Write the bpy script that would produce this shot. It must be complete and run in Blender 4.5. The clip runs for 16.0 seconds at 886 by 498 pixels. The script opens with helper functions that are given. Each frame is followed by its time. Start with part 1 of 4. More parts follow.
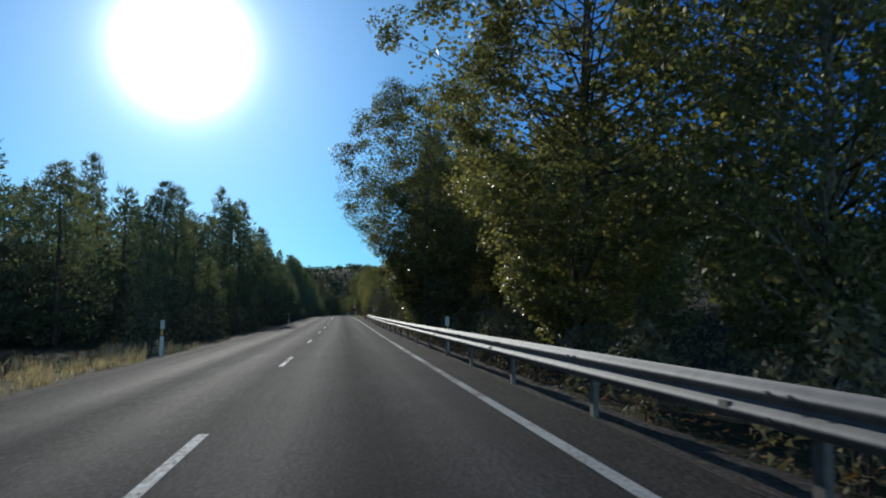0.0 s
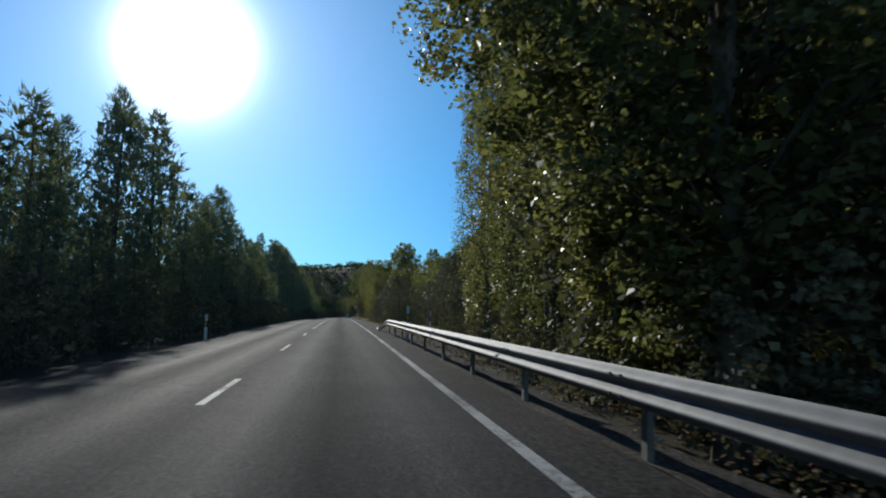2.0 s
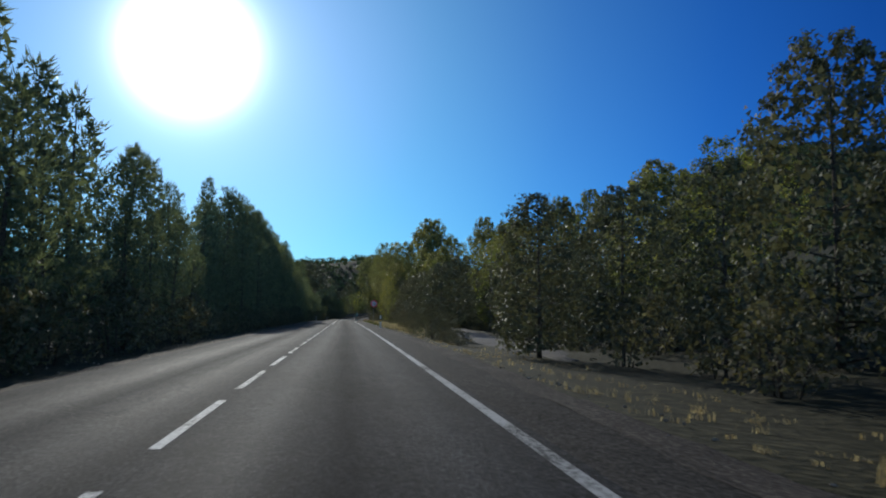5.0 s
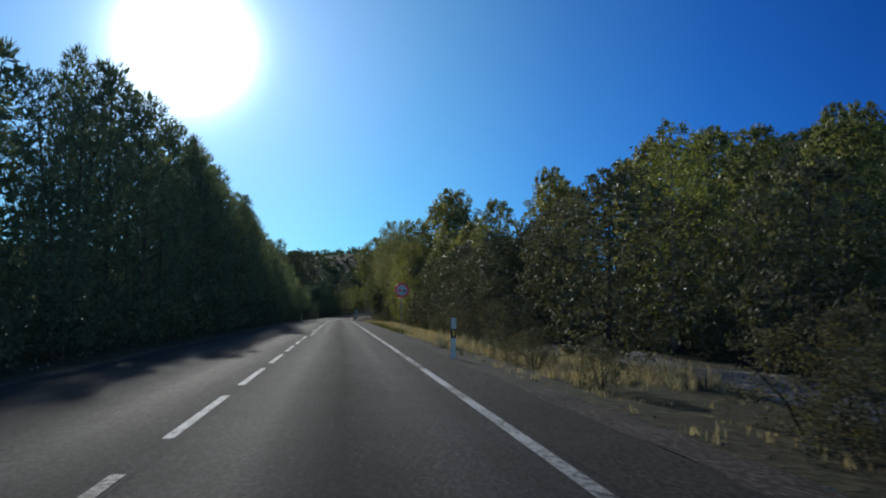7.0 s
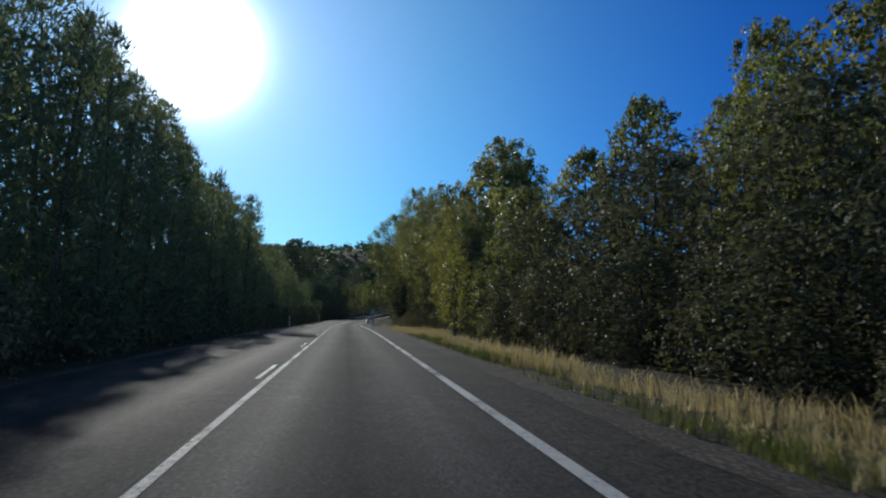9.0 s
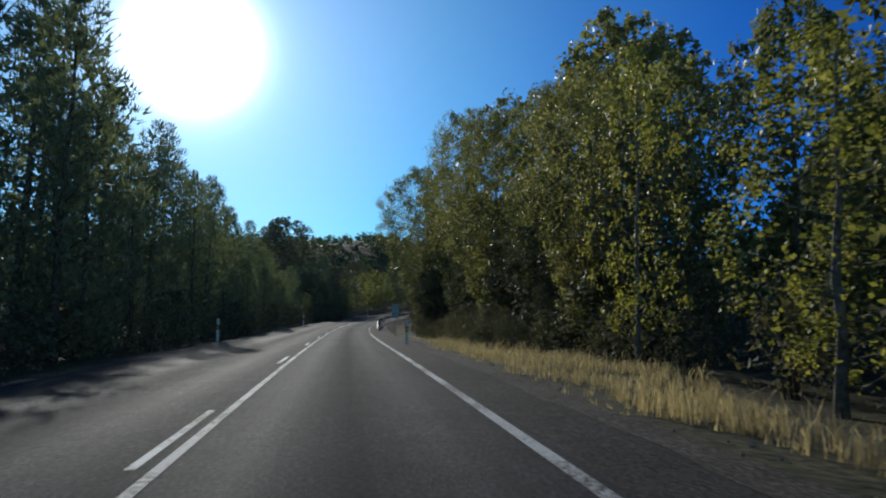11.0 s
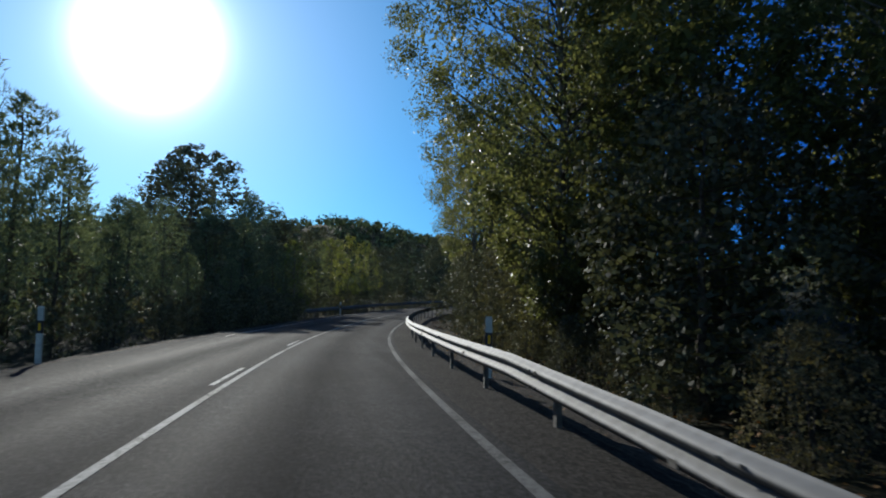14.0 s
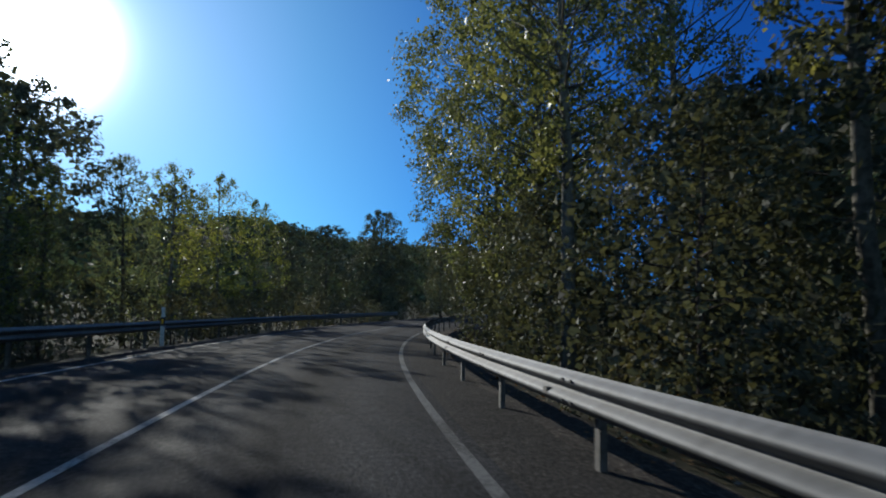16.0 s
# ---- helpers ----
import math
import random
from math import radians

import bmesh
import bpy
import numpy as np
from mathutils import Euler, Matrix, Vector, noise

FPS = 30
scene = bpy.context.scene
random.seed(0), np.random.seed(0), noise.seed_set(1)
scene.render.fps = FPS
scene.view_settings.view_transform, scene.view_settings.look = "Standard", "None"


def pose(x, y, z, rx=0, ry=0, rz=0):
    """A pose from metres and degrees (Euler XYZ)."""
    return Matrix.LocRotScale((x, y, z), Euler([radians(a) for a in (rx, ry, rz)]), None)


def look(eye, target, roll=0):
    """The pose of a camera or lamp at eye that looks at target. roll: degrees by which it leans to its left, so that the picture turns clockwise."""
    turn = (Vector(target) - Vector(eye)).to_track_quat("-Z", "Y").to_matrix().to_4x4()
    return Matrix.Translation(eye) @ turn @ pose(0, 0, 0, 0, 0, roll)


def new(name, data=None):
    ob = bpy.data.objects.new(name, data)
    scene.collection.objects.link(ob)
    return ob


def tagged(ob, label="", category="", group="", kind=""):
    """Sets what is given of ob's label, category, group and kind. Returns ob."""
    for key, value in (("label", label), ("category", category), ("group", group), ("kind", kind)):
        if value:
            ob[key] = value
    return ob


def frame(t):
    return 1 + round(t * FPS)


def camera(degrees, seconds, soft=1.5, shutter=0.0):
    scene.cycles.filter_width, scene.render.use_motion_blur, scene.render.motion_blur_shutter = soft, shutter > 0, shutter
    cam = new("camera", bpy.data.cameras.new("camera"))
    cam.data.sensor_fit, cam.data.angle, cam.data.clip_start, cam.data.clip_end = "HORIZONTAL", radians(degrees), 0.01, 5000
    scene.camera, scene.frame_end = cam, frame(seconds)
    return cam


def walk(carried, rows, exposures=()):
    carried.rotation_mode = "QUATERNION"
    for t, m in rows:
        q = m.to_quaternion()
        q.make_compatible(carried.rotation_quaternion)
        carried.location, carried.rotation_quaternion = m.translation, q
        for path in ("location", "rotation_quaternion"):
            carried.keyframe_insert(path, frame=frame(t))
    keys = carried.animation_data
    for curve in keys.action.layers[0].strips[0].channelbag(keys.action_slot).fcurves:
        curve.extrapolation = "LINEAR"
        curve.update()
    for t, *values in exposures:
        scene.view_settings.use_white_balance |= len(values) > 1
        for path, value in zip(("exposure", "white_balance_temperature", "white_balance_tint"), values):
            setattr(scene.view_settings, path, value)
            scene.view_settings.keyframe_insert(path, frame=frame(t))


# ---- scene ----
# ---- the camera and its walk ----
cam = camera(62.65, 16.0, soft=2.0, shutter=0.08)
PATH = [
    (0.0, pose(1.299, 0.000, 1.199, 95.06, -0.69, -7.96)),
    (0.5, pose(1.392, 11.123, 1.195, 94.93, -0.99, -8.29)),
    (1.0, pose(1.563, 22.246, 1.191, 95.00, -0.66, -8.59)),
    (1.5, pose(1.800, 33.369, 1.195, 94.96, -1.00, -8.20)),
    (2.0, pose(1.825, 44.492, 1.216, 95.24, -1.23, -7.95)),
    (2.5, pose(1.846, 55.617, 1.255, 95.52, -0.96, -7.73)),
    (3.0, pose(1.833, 66.741, 1.305, 95.00, -0.68, -7.55)),
    (3.5, pose(1.846, 77.863, 1.360, 95.26, -1.03, -7.36)),
    (4.0, pose(1.790, 88.984, 1.413, 95.24, -0.98, -7.40)),
    (4.5, pose(1.733, 100.104, 1.458, 95.20, -0.93, -7.47)),
    (5.0, pose(1.678, 111.224, 1.490, 95.13, -0.88, -7.57)),
    (5.5, pose(1.634, 122.345, 1.505, 95.04, -0.83, -7.70)),
    (6.0, pose(1.600, 133.468, 1.501, 94.96, -0.78, -7.81)),
    (6.5, pose(1.662, 144.594, 1.483, 94.88, -0.84, -7.95)),
    (7.0, pose(1.667, 155.722, 1.459, 94.96, -1.18, -7.90)),
    (7.5, pose(1.727, 166.852, 1.432, 94.89, -0.94, -7.57)),
    (8.0, pose(1.722, 177.986, 1.407, 94.85, -0.84, -7.21)),
    (8.5, pose(1.595, 189.137, 1.380, 95.13, -1.02, -7.46)),
    (9.0, pose(1.508, 200.322, 1.353, 94.94, -0.77, -7.26)),
    (9.5, pose(1.460, 211.541, 1.322, 94.94, -0.77, -7.36)),
    (10.0, pose(1.431, 222.798, 1.286, 94.93, -0.77, -7.44)),
    (10.5, pose(1.403, 234.094, 1.243, 94.90, -0.78, -7.41)),
    (11.0, pose(1.357, 245.428, 1.187, 94.85, -0.78, -7.30)),
    (11.5, pose(1.292, 256.797, 1.109, 94.71, -0.79, -7.25)),
    (12.0, pose(1.221, 268.200, 0.990, 94.39, -1.10, -7.33)),
    (12.5, pose(1.150, 279.640, 0.834, 94.16, -0.66, -8.01)),
    (13.0, pose(1.219, 291.119, 0.680, 94.75, -1.20, -8.22)),
    (13.5, pose(1.473, 302.631, 0.563, 94.73, -0.84, -8.83)),
    (14.0, pose(1.823, 314.171, 0.492, 94.94, -0.95, -10.39)),
    (14.5, pose(2.500, 325.728, 0.470, 95.05, -0.95, -11.91)),
    (15.0, pose(3.435, 337.278, 0.501, 95.29, -0.69, -13.48)),
    (15.5, pose(4.597, 348.815, 0.590, 95.45, -1.04, -15.23)),
    (16.0, pose(6.285, 360.350, 0.737, 96.31, -1.12, -17.67)),
]
walk(cam, PATH, [(0.0, 0.37, 6100, 6), (9.0, 0.4, 6100, 6), (11.5, 0.5, 6100, 6), (16.0, 0.5, 6100, 6)])

# ---- world, sun ----
SUN_AZ, SUN_EL = 12.42, 19.06          # degrees to the left of +y, degrees up
_a, _e = radians(SUN_AZ), radians(SUN_EL)
SUN_DIR = Vector((-math.sin(_a) * math.cos(_e), math.cos(_a) * math.cos(_e), math.sin(_e)))


def build_world():
    w = bpy.data.worlds.new("sky")
    w.use_nodes = True
    nt = w.node_tree
    nt.nodes.clear()
    out = nt.nodes.new("ShaderNodeOutputWorld")
    sky = nt.nodes.new("ShaderNodeTexSky")
    sky.sky_type, sky.sun_disc = "NISHITA", False
    sky.sun_elevation, sky.sun_rotation = _e, -_a
    sky.air_density, sky.dust_density, sky.ozone_density, sky.altitude = 1.0, 0.0, 6.0, 700.0
    bg = nt.nodes.new("ShaderNodeBackground")
    bg.inputs["Strength"].default_value = 0.086
    tc = nt.nodes.new("ShaderNodeTexCoord")
    dot = nt.nodes.new("ShaderNodeVectorMath")
    dot.operation = "DOT_PRODUCT"
    dot.inputs[1].default_value = SUN_DIR
    nt.links.new(tc.outputs["Generated"], dot.inputs[0])
    # clear dry air, pale about the sun and deepest blue well off it; brightened fill beyond
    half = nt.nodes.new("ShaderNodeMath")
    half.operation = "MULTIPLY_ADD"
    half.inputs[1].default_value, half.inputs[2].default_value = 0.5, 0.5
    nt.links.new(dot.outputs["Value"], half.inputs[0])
    sky_gain = nt.nodes.new("ShaderNodeValToRGB")
    # first stops: unseen sky away from the sun, brightened and warmed to lift shade
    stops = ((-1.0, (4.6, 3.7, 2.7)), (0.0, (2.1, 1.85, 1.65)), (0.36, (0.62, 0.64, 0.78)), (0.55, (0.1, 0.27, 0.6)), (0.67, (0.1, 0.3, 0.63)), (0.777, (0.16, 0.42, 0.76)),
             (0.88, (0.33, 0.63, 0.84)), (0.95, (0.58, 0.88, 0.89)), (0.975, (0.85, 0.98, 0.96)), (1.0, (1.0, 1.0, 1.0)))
    els = sky_gain.color_ramp.elements
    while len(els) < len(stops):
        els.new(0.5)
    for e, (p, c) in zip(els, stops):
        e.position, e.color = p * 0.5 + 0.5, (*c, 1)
    nt.links.new(half.outputs[0], sky_gain.inputs[0])
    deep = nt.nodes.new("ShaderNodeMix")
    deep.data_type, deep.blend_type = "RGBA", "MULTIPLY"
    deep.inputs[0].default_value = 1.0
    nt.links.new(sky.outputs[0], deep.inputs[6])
    nt.links.new(sky_gain.outputs[0], deep.inputs[7])
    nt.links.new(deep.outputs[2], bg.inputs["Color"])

    # the lens glare round the sun, put into the sky as a bright aureole
    def falloff(amount, width, colour):
        sub = nt.nodes.new("ShaderNodeMath")
        sub.operation = "MULTIPLY_ADD"          # (dot - 1) / width
        sub.inputs[1].default_value, sub.inputs[2].default_value = 1 / width, -1 / width
        nt.links.new(dot.outputs["Value"], sub.inputs[0])
        ex = nt.nodes.new("ShaderNodeMath")
        ex.operation = "EXPONENT"
        nt.links.new(sub.outputs[0], ex.inputs[0])
        mul = nt.nodes.new("ShaderNodeMath")
        mul.operation = "MULTIPLY"
        mul.inputs[1].default_value = amount
        nt.links.new(ex.outputs[0], mul.inputs[0])
        b = nt.nodes.new("ShaderNodeBackground")
        b.inputs["Color"].default_value = colour
        nt.links.new(mul.outputs[0], b.inputs["Strength"])
        return b

    last = bg
    for args in ((6.0, 0.00135, (1, 1, 1, 1)), (0.3, 0.008, (0.9, 0.95, 1, 1)), (0.25, 0.045, (0.6, 0.85, 1, 1))):
        add = nt.nodes.new("ShaderNodeAddShader")
        nt.links.new(last.outputs[0], add.inputs[0])
        nt.links.new(falloff(*args).outputs[0], add.inputs[1])
        last = add
    nt.links.new(last.outputs[0], out.inputs["Surface"])
    scene.world = w
    lamp = bpy.data.lights.new("sun", "SUN")
    lamp.energy, lamp.angle, lamp.color = 3.2, radians(0.53), (1.0, 0.93, 0.82)
    ob = new("sun", lamp)
    ob.matrix_world = look(SUN_DIR * 100, (0, 0, 0))


build_world()


# ---- the road's line in plan and profile ----
KS = np.array([-20, 60, 120, 180, 210, 240, 265, 285, 305, 325, 345, 365, 385, 410, 450, 470, 900.0])
KAP = np.array([-0.308, 0.154, -0.116, 0.238, -0.202, 0.222, -0.078, -0.413, -1.193, -1.993, -4.276, -2.415, -5.795, -5.802, -5.802, 0, 0]) * 1e-3
VS = np.array([-20, 40, 80, 120, 160, 200, 240, 265, 290, 315, 340, 370, 400, 450, 470, 900.0])
KV = np.array([-0.209, 0.177, -0.03, -0.171, 0.008, -0.017, -0.096, -0.415, 0.312, 0.371, 0.421, 0.427, 0.311, 0.229, 0, 0]) * 1e-3
SS = np.arange(-20, 600, 0.5)
_kap, _kv = np.interp(SS, KS, KAP), np.interp(SS, VS, KV)
PSI = np.cumsum(_kap) * 0.5
GRADE = np.cumsum(_kv) * 0.5
PSI -= PSI[40]
GRADE -= GRADE[40]
RX = np.cumsum(-np.sin(PSI)) * 0.5
RY = np.cumsum(np.cos(PSI)) * 0.5
RZ = np.cumsum(GRADE) * 0.5
RX, RY, RZ = RX - RX[40], RY - RY[40], RZ - RZ[40]
S_MIN, S_MAX = -60.0, 560.0
LANE = 3.346


def crossfall(s):
    """How far the left lane falls per metre away from the crown."""
    return np.interp(s, [-60, 90, 150, 280, 310], [0.05, 0.05, 0.03, 0.01, 0.0])


def road_z(s, o):
    return np.interp(s, SS, RZ) - crossfall(s) * np.clip(-o, 0, 5)


def at(s, o, z=0.0):
    """The place at s metres along the road, o metres right of its centre line, z above the pavement."""
    if s < SS[0]:
        base, psi, k = Vector((RX[0], RY[0], RZ[0])), PSI[0], s - SS[0]
        c = base + Vector((-math.sin(psi), math.cos(psi), GRADE[0])) * k
        return Vector((c.x + math.cos(psi) * o, c.y + math.sin(psi) * o, c.z + z - crossfall(s) * min(max(-o, 0), 5)))
    psi = np.interp(s, SS, PSI)
    return Vector((np.interp(s, SS, RX) + math.cos(psi) * o, np.interp(s, SS, RY) + math.sin(psi) * o, road_z(s, o) + z))


def turned(s, o, z=0.0, extra=0.0):
    """A pose at that place whose +y runs along the road."""
    p = at(s, o, z)
    return Matrix.LocRotScale(p, Euler((0, 0, np.interp(s, SS, PSI) + radians(extra))), None)


def nearest(x, y):
    """s and o of many plan points."""
    x, y = np.asarray(x, float), np.asarray(y, float)
    best, d2 = np.zeros(x.shape, int), np.full(x.shape, 1e18)
    for k in range(0, len(SS), 4):
        d = (x - RX[k]) ** 2 + (y - RY[k]) ** 2
        m = d < d2
        best[m], d2[m] = k, d[m]
    dx, dy = x - RX[best], y - RY[best]
    return SS[best] + (-np.sin(PSI[best]) * dx + np.cos(PSI[best]) * dy), np.cos(PSI[best]) * dx + np.sin(PSI[best]) * dy


def smooth(a, b, v):
    u = np.clip((v - a) / (b - a), 0, 1)
    return u * u * (3 - 2 * u)


def land(x, y):
    """Height of the ground."""
    x, y = np.asarray(x, float), np.asarray(y, float)
    s, o = nearest(x, y)
    h = np.interp(s, SS, RZ)
    right = np.clip(o, 0, None)
    bank = np.interp(s, [60, 85, 100, 306, 318, 600], [1, 1, 0.3, 0.3, 1, 1])       # embankment behind the rails
    h = h - 0.14 - bank * 1.1 * smooth(4.9, 8.5, right) * (1 - smooth(16, 30, right)) + 0.17 * np.clip(right - 20, 0, 130)
    left = np.clip(-o, 0, None)
    h = h - crossfall(s) * np.clip(left, 0, 5) - 0.25 * smooth(4.6, 6.5, left) + 0.06 * np.clip(left - 12, 0, 120)
    # hills
    hill = 82 * np.exp(-((x - 260) / 95) ** 2 - ((y - 560) / 170) ** 2)
    along = np.clip((x + 170) / 230, 0, 1)
    ridge = 585 + 105 * along
    side = np.exp(-((x + 90) / 300) ** 4)
    hill = hill + (21 + 3.0 * np.sin(x / 37.0 + 1.3) + 1.5 * np.sin(x / 13.0)) * side * smooth(ridge - 150, ridge, y)
    h = h + hill * smooth(12, 80, np.abs(o))
    wob = 0.25 * np.sin(x * 0.31 + y * 0.17) * np.sin(y * 0.23 - x * 0.11)
    return h + wob * smooth(7, 14, np.abs(o))


def land1(x, y):
    return float(land(np.array([x]), np.array([y]))[0])


# ---- materials ----
MATS = {}


def node_mat(name):
    m = bpy.data.materials.new(name)
    m.use_nodes = True
    MATS[name] = m
    nt = m.node_tree
    return m, nt, nt.nodes["Principled BSDF"]


def noise_node(nt, scale, detail=4.0, rough=0.6, coords="Object"):
    tc = nt.nodes.new("ShaderNodeTexCoord")
    n = nt.nodes.new("ShaderNodeTexNoise")
    n.inputs["Scale"].default_value, n.inputs["Detail"].default_value, n.inputs["Roughness"].default_value = scale, detail, rough
    nt.links.new(tc.outputs[coords], n.inputs["Vector"])
    return n


def ramp_node(nt, src, stops):
    r = nt.nodes.new("ShaderNodeValToRGB")
    els = r.color_ramp.elements
    while len(els) < len(stops):
        els.new(0.5)
    for e, (p, c) in zip(els, stops):
        e.position, e.color = p, (*c, 1)
    nt.links.new(src, r.inputs[0])
    return r


def mix_colour(nt, fac, a, b, mode="MIX"):
    n = nt.nodes.new("ShaderNodeMix")
    n.data_type, n.blend_type = "RGBA", mode
    if isinstance(fac, float):
        n.inputs[0].default_value = fac
    else:
        nt.links.new(fac, n.inputs[0])
    for sock, v in ((n.inputs[6], a), (n.inputs[7], b)):
        if isinstance(v, tuple):
            sock.default_value = (*v, 1)
        else:
            nt.links.new(v, sock)
    return n.outputs[2]


def bump(nt, bsdf, src, strength, distance):
    b = nt.nodes.new("ShaderNodeBump")
    b.inputs["Strength"].default_value, b.inputs["Distance"].default_value = strength, distance
    nt.links.new(src, b.inputs["Height"])
    nt.links.new(b.outputs[0], bsdf.inputs["Normal"])


def asphalt(name, c, rough, gloss, bands=False):
    m, nt, b = node_mat(name)
    fine = noise_node(nt, 55.0, 3.0)
    wide = noise_node(nt, 0.22, 5.0)
    mid = noise_node(nt, 2.6, 5.0, 0.7)
    grain = ramp_node(nt, fine.outputs["Fac"], [(0.3, tuple(v * 0.5 for v in c)), (0.55, c), (0.72, tuple(v * 2.1 for v in c))])
    patch = ramp_node(nt, wide.outputs["Fac"], [(0.3, (0.72, 0.72, 0.72)), (0.7, (1.2, 1.2, 1.2))])
    blot = ramp_node(nt, mid.outputs["Fac"], [(0.35, (0.82, 0.82, 0.82)), (0.65, (1.1, 1.1, 1.1))])
    col = mix_colour(nt, 1.0, grain.outputs[0], patch.outputs[0], "MULTIPLY")
    col = mix_colour(nt, 1.0, col, blot.outputs[0], "MULTIPLY")
    chips = noise_node(nt, 21.0, 2.0, 0.5)
    stones = ramp_node(nt, chips.outputs["Fac"], [(0.34, (0.55, 0.55, 0.55)), (0.5, (0.95, 0.95, 0.95)), (0.66, (1.7, 1.68, 1.62))])
    col = mix_colour(nt, 1.0, col, stones.outputs[0], "MULTIPLY")
    b.inputs["Roughness"].default_value = rough
    if bands:
        # wheel tracks polished pale, an oily dark band between them
        att = nt.nodes.new("ShaderNodeAttribute")
        att.attribute_name = "across"
        wob = nt.nodes.new("ShaderNodeMath")
        wob.operation = "MULTIPLY_ADD"
        wob.inputs[1].default_value = 0.35
        nt.links.new(mid.outputs["Fac"], wob.inputs[0])
        nt.links.new(att.outputs["Fac"], wob.inputs[2])
        shift = nt.nodes.new("ShaderNodeMapRange")
        shift.inputs["From Min"].default_value, shift.inputs["From Max"].default_value = -4.2, 4.2
        nt.links.new(wob.outputs[0], shift.inputs["Value"])
        band = ramp_node(nt, shift.outputs[0], [(v / 8.4 + 0.5, (k, k, k)) for v, k in
                         ((-3.4, 0.9), (-2.3, 1.25), (-1.55, 0.85), (-0.75, 1.2), (0.1, 0.92), (0.95, 1.22), (1.8, 0.68), (2.65, 1.15), (3.3, 0.95))])
        col = mix_colour(nt, 1.0, col, band.outputs[0], "MULTIPLY")
        # streaks drawn out along the lane, and polish in the wheel tracks
        tc = nt.nodes.new("ShaderNodeTexCoord")
        mp = nt.nodes.new("ShaderNodeMapping")
        mp.inputs["Scale"].default_value = (3.2, 0.07, 1.0)
        nt.links.new(tc.outputs["Object"], mp.inputs["Vector"])
        streak = nt.nodes.new("ShaderNodeTexNoise")
        streak.inputs["Scale"].default_value, streak.inputs["Detail"].default_value = 1.0, 4.0
        nt.links.new(mp.outputs[0], streak.inputs["Vector"])
        long = ramp_node(nt, streak.outputs["Fac"], [(0.3, (0.74, 0.74, 0.75)), (0.7, (1.24, 1.24, 1.22))])
        col = mix_colour(nt, 1.0, col, long.outputs[0], "MULTIPLY")
        polish = nt.nodes.new("ShaderNodeMapRange")
        polish.inputs["From Min"].default_value, polish.inputs["From Max"].default_value = 0.68, 1.25
        polish.inputs["To Min"].default_value, polish.inputs["To Max"].default_value = rough + 0.1, rough - 0.07
        nt.links.new(band.outputs[0], polish.inputs["Value"])
        nt.links.new(polish.outputs[0], b.inputs["Roughness"])
        # fine cracks in patches
        warp = noise_node(nt, 1.3, 3.0)
        cr = nt.nodes.new("ShaderNodeTexVoronoi")
        cr.feature = "DISTANCE_TO_EDGE"
        cr.inputs["Scale"].default_value = 0.55
        add = nt.nodes.new("ShaderNodeVectorMath")
        add.operation = "MULTIPLY_ADD"
        add.inputs[1].default_value = (1.1, 1.1, 0)
        nt.links.new(warp.outputs["Color"], add.inputs[0])
        nt.links.new(tc.outputs["Object"], add.inputs[2])
        nt.links.new(add.outputs[0], cr.inputs["Vector"])
        thin = ramp_node(nt, cr.outputs["Distance"], [(0.0, (0.45, 0.45, 0.45)), (0.012, (1, 1, 1))])
        where = ramp_node(nt, wide.outputs["Fac"], [(0.5, (0, 0, 0)), (0.62, (1, 1, 1))])
        col = mix_colour(nt, where.outputs[0], col, mix_colour(nt, 1.0, col, thin.outputs[0], "MULTIPLY"))
    nt.links.new(col, b.inputs["Base Color"])
    b.inputs["Specular IOR Level"].default_value = gloss
    relief = nt.nodes.new("ShaderNodeMath")
    relief.operation = "MULTIPLY_ADD"
    relief.inputs[1].default_value = 1.6
    nt.links.new(chips.outputs["Fac"], relief.inputs[0])
    nt.links.new(fine.outputs["Fac"], relief.inputs[2])
    bump(nt, b, relief.outputs[0], 0.6, 0.014)
    return m


def speckled(name, stops, scale, rough, wide=0.4, strength=0.5, distance=0.02, metal=0.0):
    m, nt, b = node_mat(name)
    fine = noise_node(nt, scale, 4.0)
    big = noise_node(nt, wide, 4.0)
    col = ramp_node(nt, fine.outputs["Fac"], stops)
    patch = ramp_node(nt, big.outputs["Fac"], [(0.3, (0.7, 0.7, 0.7)), (0.7, (1.15, 1.15, 1.15))])
    nt.links.new(mix_colour(nt, 1.0, col.outputs[0], patch.outputs[0], "MULTIPLY"), b.inputs["Base Color"])
    b.inputs["Roughness"].default_value, b.inputs["Metallic"].default_value = rough, metal
    b.inputs["Specular IOR Level"].default_value = 0.5 if metal else 0.06
    bump(nt, b, fine.outputs["Fac"], strength, distance)
    return m


